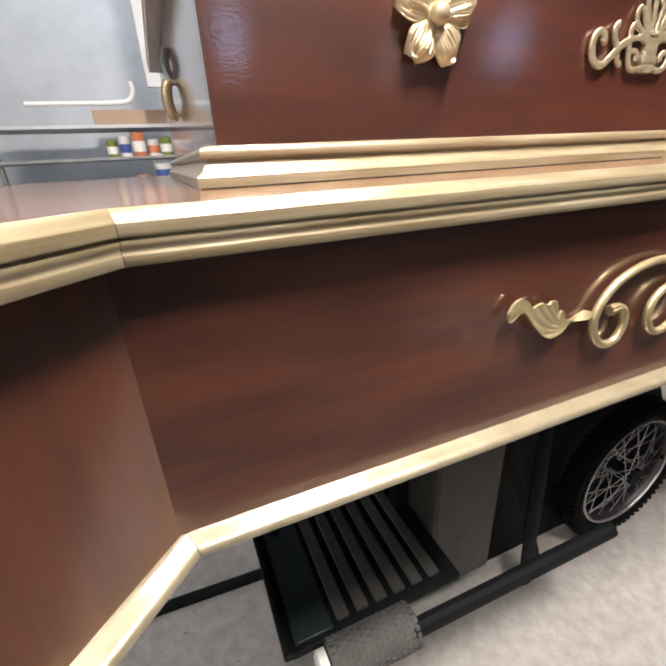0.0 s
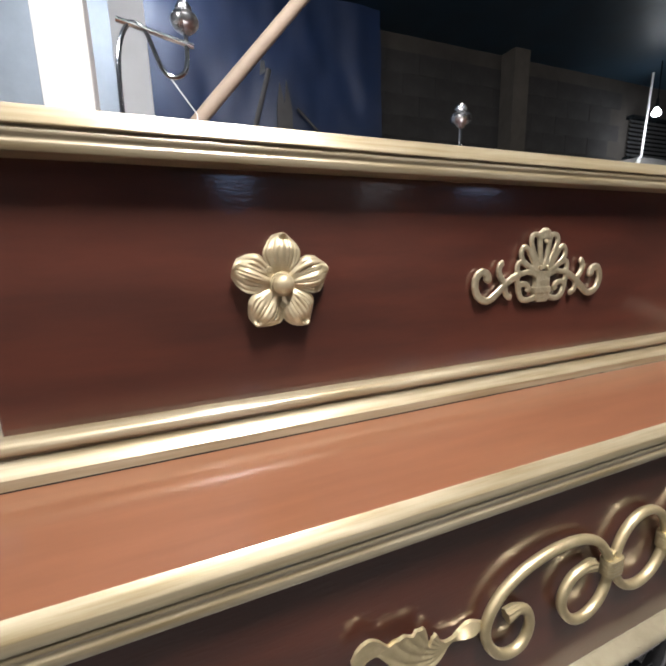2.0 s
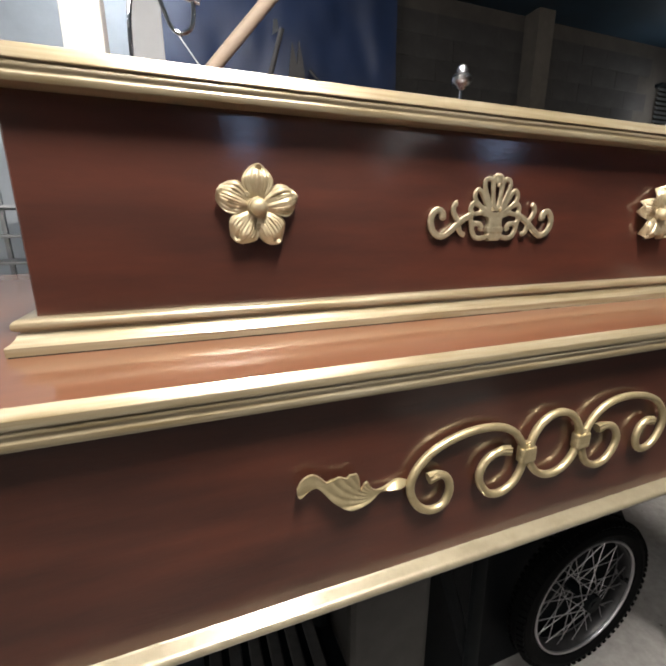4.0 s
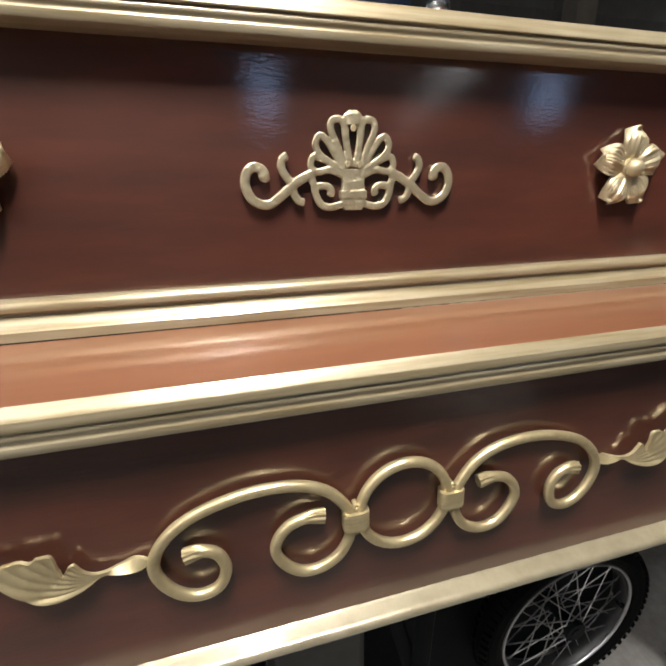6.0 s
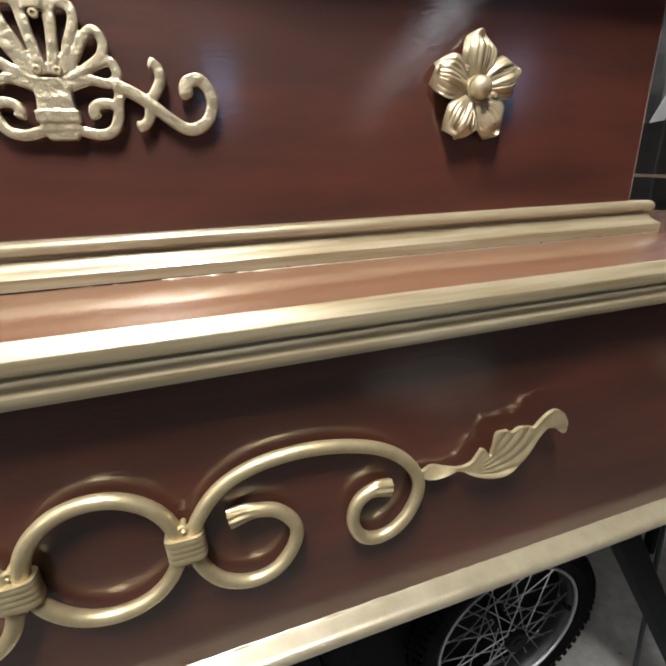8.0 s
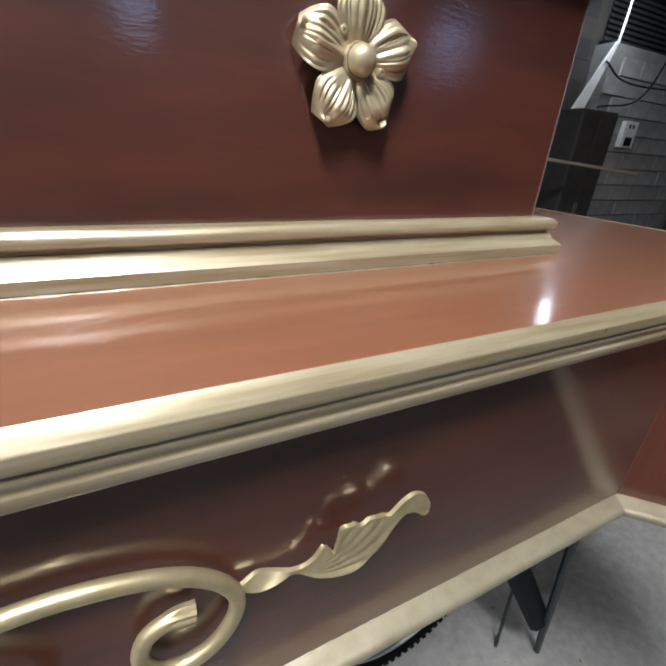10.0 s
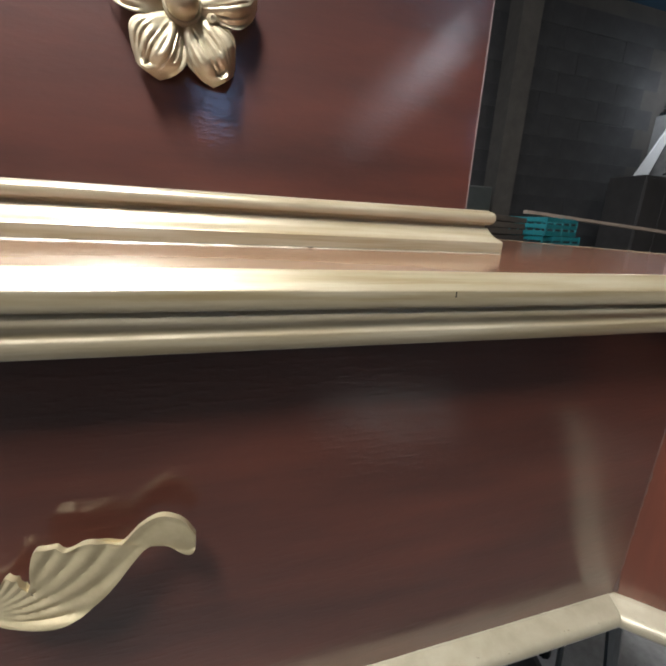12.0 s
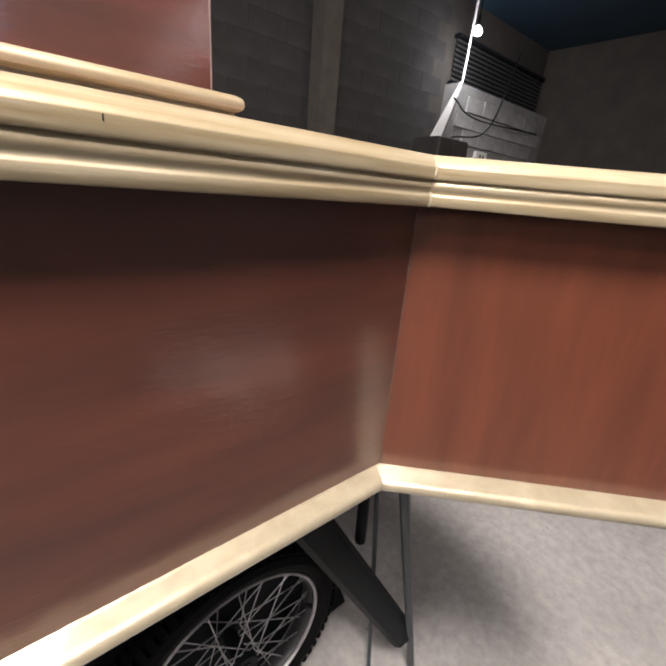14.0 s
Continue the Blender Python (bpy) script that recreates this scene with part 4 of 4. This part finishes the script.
tagged(part("split_board", prism([(0.43, 0.0), (0.565, 0.0), (0.575, 2.95), (0.535, 3.16), (0.512, 2.98), (0.475, 3.14), (0.445, 2.93)], 0.0, 0.02), DULLWOOD, smooth=False), "dull split slat standing against the navy tarpaulin", "slat").matrix_world = pose(0, 3.22, 0, 90, 0, 0)
tagged(part("torn_tag", prism([(-0.02, -0.06), (0.03, -0.02), (0.025, 0.06), (-0.01, 0.05)], 0.0, 0.004), STEEL, smooth=False), "small torn grey tag on the navy tarpaulin", "tag").matrix_world = pose(0.338, 3.225, 3.235, 90, 0, 8)
tagged(part("leaning_stick", tube([Vector((0.62, 3.20, 2.957)), Vector((1.60, 3.18, 2.06))], 0.012, sides=8), DULLWOOD), "thin stick leaning against the navy tarpaulin", "stick")
setting("wall_panel", box(-4.1, 3.52, 0, -0.53, 3.597, 3.9), PALEWALL, "pale blue-grey painted wall behind the shelf", "wall")
rack = thing("storage_shelf", "grey steel shelf full of tins against the wall", "shelf")
for z in (0.25, 0.85, 1.445, 1.622, 1.815):
    part("shelf_board", box(-1.75, 2.92, z, -0.42, 3.30, z + 0.020, 0.003), PALE if z > 1.7 else STEEL, rack, smooth=False)
for x in (-1.74, -0.45):
    for y in (2.93, 3.27):
        part("upright", box(x, y, 0.0, x + 0.03, y + 0.03, 2.0), STEEL, rack, smooth=False)


def tin(name, label, x, y, z, r, h, material, group="", band=None):
    t = tagged(part(name, lathe([(r * 0.96, 0.0), (r, 0.004), (r, h - 0.006), (r * 1.03, h - 0.004), (r * 1.03, h), (r * 0.9, h + 0.002)], 20, Matrix.Translation((x, y, z))), material), label, "tin", group)
    if band:
        part("label_band", lathe([(r + 0.0006, h * 0.2), (r + 0.0012, h * 0.22), (r + 0.0012, h * 0.62), (r + 0.0006, h * 0.64)], 20, Matrix.Translation((x, y, z))), band, t)
    return t


tz = 1.642
tin("tin", "green tin with a cream band on the shelf", -0.985, 3.02, tz, 0.034, 0.105, GREEN, "tins on the shelf", WHITE)
tin("tin", "white tin with a blue band on the shelf", -0.905, 3.0, tz, 0.034, 0.125, WHITE, "tins on the shelf", BLUELABEL)
tin("tin", "orange tin with a white band on the shelf", -0.815, 3.0, tz, 0.042, 0.150, ORANGE, "tins on the shelf", WHITE)
tin("tin", "white tin with an orange band on the shelf", -0.725, 3.02, tz, 0.036, 0.105, WHITE, "tins on the shelf", ORANGE)
tin("tin", "green tin with a white band on the shelf", -0.640, 3.0, tz, 0.038, 0.115, GREEN, "tins on the shelf", WHITE)
tagged(part("cardboard_box", box(-1.05, 2.96, 1.835, -0.60, 3.26, 1.925, 0.004), CARD, smooth=False), "flat brown cardboard box on the top shelf", "box")
pail = tagged(part("paint_bucket", lathe([(0.048, 0.0), (0.052, 0.004), (0.060, 0.108), (0.064, 0.110), (0.064, 0.124), (0.060, 0.128)], 28, Matrix.Translation((-0.685, 3.02, 1.465))), WHITE), "white plastic paint bucket with a blue label on the shelf", "bucket")
part("bucket_label", lathe([(0.0555, 0.035), (0.0562, 0.036), (0.0600, 0.088), (0.0596, 0.089)], 28, Matrix.Translation((-0.685, 3.02, 1.465))), BLUELABEL, pail)
part("bucket_handle", tube(smooth_path([(-0.745, 3.0, 1.575), (-0.738, 2.98, 1.625), (-0.715, 2.975, 1.648), (-0.655, 2.975, 1.648), (-0.632, 2.98, 1.625), (-0.625, 3.0, 1.575)], 4), 0.004, sides=8), WHITE, pail)
tin("tin", "small cream tin beside the bucket", -0.83, 3.0, 1.465, 0.04, 0.06, CARD, "tins on the shelf")
tagged(part("bent_pipe", tube(smooth_path([(-1.4, 2.95, 1.955), (-0.95, 2.95, 1.96), (-0.82, 2.95, 1.975), (-0.78, 2.95, 2.03), (-0.79, 2.95, 2.08)], 5), 0.014, sides=10), WHITE), "white bent plastic pipe lying on the cardboard box", "pipe")

# timber stack to the side of the kiosk
stack_rot = Matrix.Translation((1.06, 1.285, 0)) @ Matrix.Rotation(math.atan2(1.06, 1.65), 4, "Z")
stack = thing("timber_stack", "tall stack of dark weathered boards", "timber stack")
rs = random.Random(5)
first_board = part("board", box(-0.06, 0.0, 0.0, 1.95, 0.19, 0.036, 0.002), WOOD, stack, smooth=False)
z = 0.0
layer = 0
while z < 1.64:
    for row in range(2):
        ob = first_board if layer == 0 and row == 0 else new("board", first_board.data)
        ob.parent = stack
        ob.matrix_local = stack_rot @ pose(rs.uniform(-0.03, 0.03), row * 0.195 + rs.uniform(0.0, 0.016), z, 0, 0, rs.uniform(-0.5, 0.5))
    z += 0.0415
    layer += 1
top_z = z
plank = tagged(part("plank", box(-0.04, 0.02, 0, 0.44, 0.15, 0.022, 0.002), POLEWOOD, smooth=False), "short pale plank lying on the timber stack", "plank")
under = tagged(part("plank", box(-0.05, 0.05, 0, 0.55, 0.19, 0.018, 0.002), POLEWOOD, smooth=False), "pale plank under another on the timber stack", "plank")
under.matrix_world = stack_rot @ pose(0, 0, top_z - 0.004)
plank.matrix_world = stack_rot @ pose(0, 0, top_z + 0.0145)
pk = tagged(part("pink_box", box(-0.05, -0.03, 0.0, 0.05, 0.03, 0.045, 0.006), PINK, smooth=False), "small pink plastic box on the plank", "box")
pk.matrix_world = stack_rot @ pose(0.345, 0.09, top_z + 0.0367)
part("box_label", box(-0.03, -0.0312, 0.008, 0.03, -0.0302, 0.022), WHITE, pk, smooth=False)


def crate(m, label):
    c = thing("plastic_crate", label, "crate", group="teal crates")
    c.matrix_world = m
    part("crate_base", box(-0.28, -0.15, 0.0, 0.28, 0.15, 0.012), TEAL, c, smooth=False)
    for y in (-0.15, 0.142):
        for zz in (0.0, 0.05, 0.1):
            part("crate_slat", box(-0.28, y, zz + 0.004, 0.28, y + 0.008, zz + 0.036, 0.002), TEAL, c, smooth=False)
        for x in (-0.28, -0.14, 0.0, 0.14, 0.265):
            part("crate_rib", box(x, y - 0.002, 0.0, x + 0.015, y + 0.010, 0.14, 0.002), TEAL, c, smooth=False)
    for x in (-0.28, 0.272):
        for zz in (0.0, 0.05, 0.1):
            part("crate_slat", box(x, -0.15, zz + 0.004, x + 0.008, 0.15, zz + 0.036, 0.002), TEAL, c, smooth=False)
    return c


tagged(part("pallet_block", box(2.62, 2.25, 0, 3.60, 2.95, 1.25, 0.01), WOOD, smooth=False), "dark wooden chest under the teal crates", "chest")
for k, (dx, tz2, rz) in enumerate(((0.0, 1.252, 18), (0.02, 1.394, 15), (-0.01, 1.536, 21))):
    crate(pose(3.09 + dx, 2.56, tz2, 0, 0, rz), "slotted teal plastic crate in a stack")
lath = tagged(part("lath", box(-1.17, -0.022, 0, 1.17, 0.022, 0.026, 0.002), POLEWOOD, smooth=False), "thin pale lath lying across the crates", "lath")
lath.matrix_world = pose(4.00, 2.52, 1.630, 0, 3.3, 0)
setting("pillar", box(3.20, 3.40, 0, 3.42, 3.597, 3.9), mat("grey_concrete_pillar", (0.075, 0.066, 0.056), 0.9, var=0.2, scale=8, bump=0.4, bump_scale=40), "grey concrete pillar on the wall", "pillar")
tagged(part("metal_tank", box(2.62, 3.20, 0, 3.02, 3.38, 1.95, 0.015), mat("grey_green_enamel", (0.055, 0.060, 0.055), 0.5, var=0.15, scale=8), smooth=False), "grey-green enamelled metal locker", "locker")

DARKBLOCK = mat("dark_blockwork", (0.044, 0.042, 0.042), 0.92, var=0.34, scale=5, bump=0.4, bump_scale=30, second_scale=0.8, rnd=0.05)
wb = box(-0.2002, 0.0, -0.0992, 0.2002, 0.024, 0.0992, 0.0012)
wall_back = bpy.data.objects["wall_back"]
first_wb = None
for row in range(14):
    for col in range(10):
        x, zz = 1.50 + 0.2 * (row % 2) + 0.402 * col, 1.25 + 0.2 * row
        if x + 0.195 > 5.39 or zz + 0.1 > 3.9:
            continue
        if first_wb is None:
            first_wb = part("block", wb, DARKBLOCK, wall_back, smooth=False)
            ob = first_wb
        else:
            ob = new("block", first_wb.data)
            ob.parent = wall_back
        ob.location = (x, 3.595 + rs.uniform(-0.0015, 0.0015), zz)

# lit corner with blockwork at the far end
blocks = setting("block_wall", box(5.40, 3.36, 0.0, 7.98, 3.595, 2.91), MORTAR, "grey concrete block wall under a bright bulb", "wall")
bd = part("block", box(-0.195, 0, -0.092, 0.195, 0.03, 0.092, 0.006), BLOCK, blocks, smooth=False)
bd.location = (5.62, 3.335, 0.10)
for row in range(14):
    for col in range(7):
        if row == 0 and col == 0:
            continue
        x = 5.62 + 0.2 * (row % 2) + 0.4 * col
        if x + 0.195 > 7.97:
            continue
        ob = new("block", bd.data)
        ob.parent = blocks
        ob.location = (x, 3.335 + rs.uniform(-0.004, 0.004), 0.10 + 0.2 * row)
BX, BY, BZ = 5.16, 3.06, 3.295
lamp = tagged(part("bulb_holder", lathe([(0.02, 0.0), (0.022, 0.05), (0.016, 0.06), (0.016, 0.10)], 16, Matrix.Translation((BX, BY, BZ + 0.095))), BLACK), "bare lit bulb hanging from the ceiling by a flex", "bulb")
part("lit_bulb", lathe([(0.012, 0.10), (0.02, 0.085), (0.045, 0.05), (0.05, 0.03), (0.04, 0.008), (0.012, 0.0)], 20, Matrix.Translation((BX, BY, BZ))), BULB, lamp)
part("flex", tube([Vector((BX, BY, BZ + 0.19)), Vector((BX, BY, 3.9))], 0.006, sides=6), BLACK, lamp)
# white tube put in for the thin line of light along the wall's edge
tagged(part("lit_edge_tube", tube([Vector((5.365, 3.30, 2.88)), Vector((5.42, 3.30, 3.9))], 0.014, sides=10), WHITE), "thin white tube standing in for the line of light on the wall edge", "pipe")
# white slab cut to the slanted pool of light on the wall
tagged(part("light_patch_slab", prism([(4.70, 1.86), (4.96, 1.86), (5.405, 2.90), (5.36, 2.90), (5.20, 2.66)], 0.0, 0.02), WHITE, smooth=False), "white slab in the shape of the light patch under the bulb", "board").matrix_world = pose(0, 3.33, 0, 90, 0, 0)
cab = tagged(part("dark_cabinet", box(4.62, 2.95, 0, 5.22, 3.35, 2.17, 0.01), mat("dusty_dark_steel", (0.055, 0.050, 0.047), 0.6, var=0.25, scale=8), smooth=False), "tall dusty dark metal cabinet against the wall", "cabinet")
for x0, x1 in ((4.63, 4.915), (4.925, 5.21)):
    door = part("cabinet_door", box(x0, 2.938, 0.08, x1, 2.949, 2.14, 0.003), cab.data.materials[0], cab, smooth=False)
    part("handle", tube([Vector((4.90 if x0 < 4.7 else 4.94, 2.930, 1.10)), Vector((4.90 if x0 < 4.7 else 4.94, 2.930, 1.22))], 0.006, sides=8), STEEL, door)
plate = tagged(part("bracket_plate", box(5.95, 3.27, 1.86, 6.22, 3.33, 2.16, 0.006), WHITE, smooth=False), "white metal bracket plate on the block wall", "plate")
for x in (6.03, 6.11):
    part("slot", box(x, 3.262, 2.08, x + 0.025, 3.272, 2.12), BLACK, plate, smooth=False)
part("socket", box(6.02, 3.262, 1.88, 6.16, 3.272, 1.98), BLACK, plate, smooth=False)
for a, b, c3 in (((5.25, 3.30, 2.70), (5.7, 3.22, 2.52), (7.6, 3.30, 2.60)), ((5.3, 3.28, 2.25), (6.0, 3.2, 2.45), (6.6, 3.28, 3.5))):
    tagged(part("cable", tube(smooth_path([a, b, c3], 10), 0.010, sides=6), BLACK), "black cable slung along the block wall", "cable", "cables on the wall")

# dark louvred opening over the block wall
louvre = thing("louvre", "dark steel louvre over the concrete block wall", "louvre")
part("frame", box(5.44, 3.50, 2.915, 7.90, 3.592, 2.955, 0.003), BLACK, louvre, smooth=False)
part("frame", box(5.44, 3.50, 3.44, 7.90, 3.592, 3.48, 0.003), BLACK, louvre, smooth=False)
first_slat = None
for k in range(9):
    if first_slat is None:
        first_slat = part("slat", box(5.46, -0.004, -0.022, 7.88, 0.004, 0.022, 0.001), STEEL, louvre, smooth=False)
        ob = first_slat
    else:
        ob = new("slat", first_slat.data)
        ob.parent = louvre
    ob.matrix_local = pose(0, 3.545, 2.985 + 0.054 * k, -38, 0, 0)

# grit and crumbs on the concrete beside the kiosk
rg = random.Random(9)
bm = bmesh.new()
for k in range(520):
    x, y = rg.uniform(0.95, 3.2), rg.uniform(0.0, 2.0)
    if k % 4 == 0:
        x, y = rg.uniform(-1.6, -0.7), rg.uniform(0.2, 1.6)
    r = 0.0022 + 0.0050 * rg.random() ** 3
    vs = [bm.verts.new((x + r * rg.uniform(0.7, 1.3) * math.cos(g), y + r * rg.uniform(0.7, 1.3) * math.sin(g), 0.0)) for g in (0, 1.57, 3.14, 4.71)]
    tip = bm.verts.new((x + r * 0.2, y, r * rg.uniform(0.5, 1.0)))
    for q in range(4):
        bm.faces.new((vs[q], vs[(q + 1) % 4], tip))
    bm.faces.new(vs[::-1])
tagged(part("grit", bm, mat("pale_grit", (0.42, 0.40, 0.37), 0.9, var=0.3, scale=30), smooth=False), "pale crumbs of grit scattered on the concrete floor", "grit", kind="stuff")

# uneven bead of paint where the bottom trim meets the front panel
bm = bmesh.new()
edge = []
for k in range(381):
    x = -LX + 0.004 + (2 * LX - 0.008) * k / 380
    w = max(0.0001, 0.0002 + 0.0014 * noise.noise(Vector((x * 45, 3.0, 2.0))) + 0.0012 * noise.noise(Vector((x * 150, 0.0, 7.0))))
    edge.append([bm.verts.new((x, PY - 0.0040, 1.2230)), bm.verts.new((x, PY - 0.0064, 1.2230)), bm.verts.new((x, PY - 0.0052, 1.2236 + w)), bm.verts.new((x, PY - 0.0040, 1.2238 + w))])
for a, b in zip(edge, edge[1:]):
    for q in range(4):
        bm.faces.new((a[q], a[(q + 1) % 4], b[(q + 1) % 4], b[q]))
bm.faces.new(edge[0])
bm.faces.new(edge[-1][::-1])
part("paint_bead", bm, TRIMGOLD, kiosk, "uneven bead of gold paint along the bottom trim")

# ragged filler in the mitre of the ledge moulding, and lumps of paint along the bottom trim
mitre = (Vector((0, -1)) + Vector((-0.70711, -0.70711))).normalized()
rl = random.Random(21)
bm = bmesh.new()
way = []
for u, z in LEDGE_PROFILE[1:24]:
    q = Vector((LX, PY)) + mitre * (u / -mitre.y)
    way.append(Vector((q.x, q.y, 1.5 + z)))
thick = [rl.uniform(0.0003, 0.0016) for k in way]
add_tube(bm, way, lambda share: thick[min(len(thick) - 1, int(share * len(thick)))], sides=8)
part("mitre_filler", bm, TRIMGOLD, kiosk, "ragged gold-painted filler in the mitre")


def add_lump(bm, at, along, r):
    up, out = Vector((0, 0, 1)), Vector((along.y, -along.x, 0))
    ring = [bm.verts.new(at + along * (1.6 * r * math.cos(g)) + out * (r * math.sin(g)) - up * (0.4 * r)) for g in [math.pi * k / 3 for k in range(6)]]
    mid = [bm.verts.new(at + along * (1.0 * r * math.cos(g)) + out * (0.6 * r * math.sin(g)) + up * (0.25 * r)) for g in [math.pi * k / 3 for k in range(6)]]
    tip = bm.verts.new(at + up * (0.45 * r))
    for k in range(6):
        j = (k + 1) % 6
        bm.faces.new((ring[k], ring[j], mid[j], mid[k]))
        bm.faces.new((mid[k], mid[j], tip))
    bm.faces.new(ring[::-1])


bm = bmesh.new()
for k in range(150):
    u = rl.uniform(0.0165, 0.0245)
    z = 1.2200 if u < 0.0205 else 1.2200 - 0.0032 * ((u - 0.0205) / 0.0045) ** 1.6
    r = 0.0004 + 0.0011 * rl.random() ** 2
    if k % 4:
        add_lump(bm, Vector((rl.uniform(-0.72, 0.755), PY - u, z)), Vector((1, 0, 0)), r)
    else:
        step = rl.uniform(0.02, 0.40)
        add_lump(bm, Vector((LX + 0.70711 * (step - u), PY - 0.70711 * (step + u), z)), Vector((0.70711, -0.70711, 0)), r)
tagged(part("paint_lumps", bm, TRIMGOLD, kiosk), "small lumps of dried gold paint on the trim", kind="stuff")
part("nick", box(0.5376, PY - 0.0314, 1.5262, 0.5382, PY - 0.0305, 1.5292), BLACK, kiosk, "small dark nick in the moulding", smooth=False)
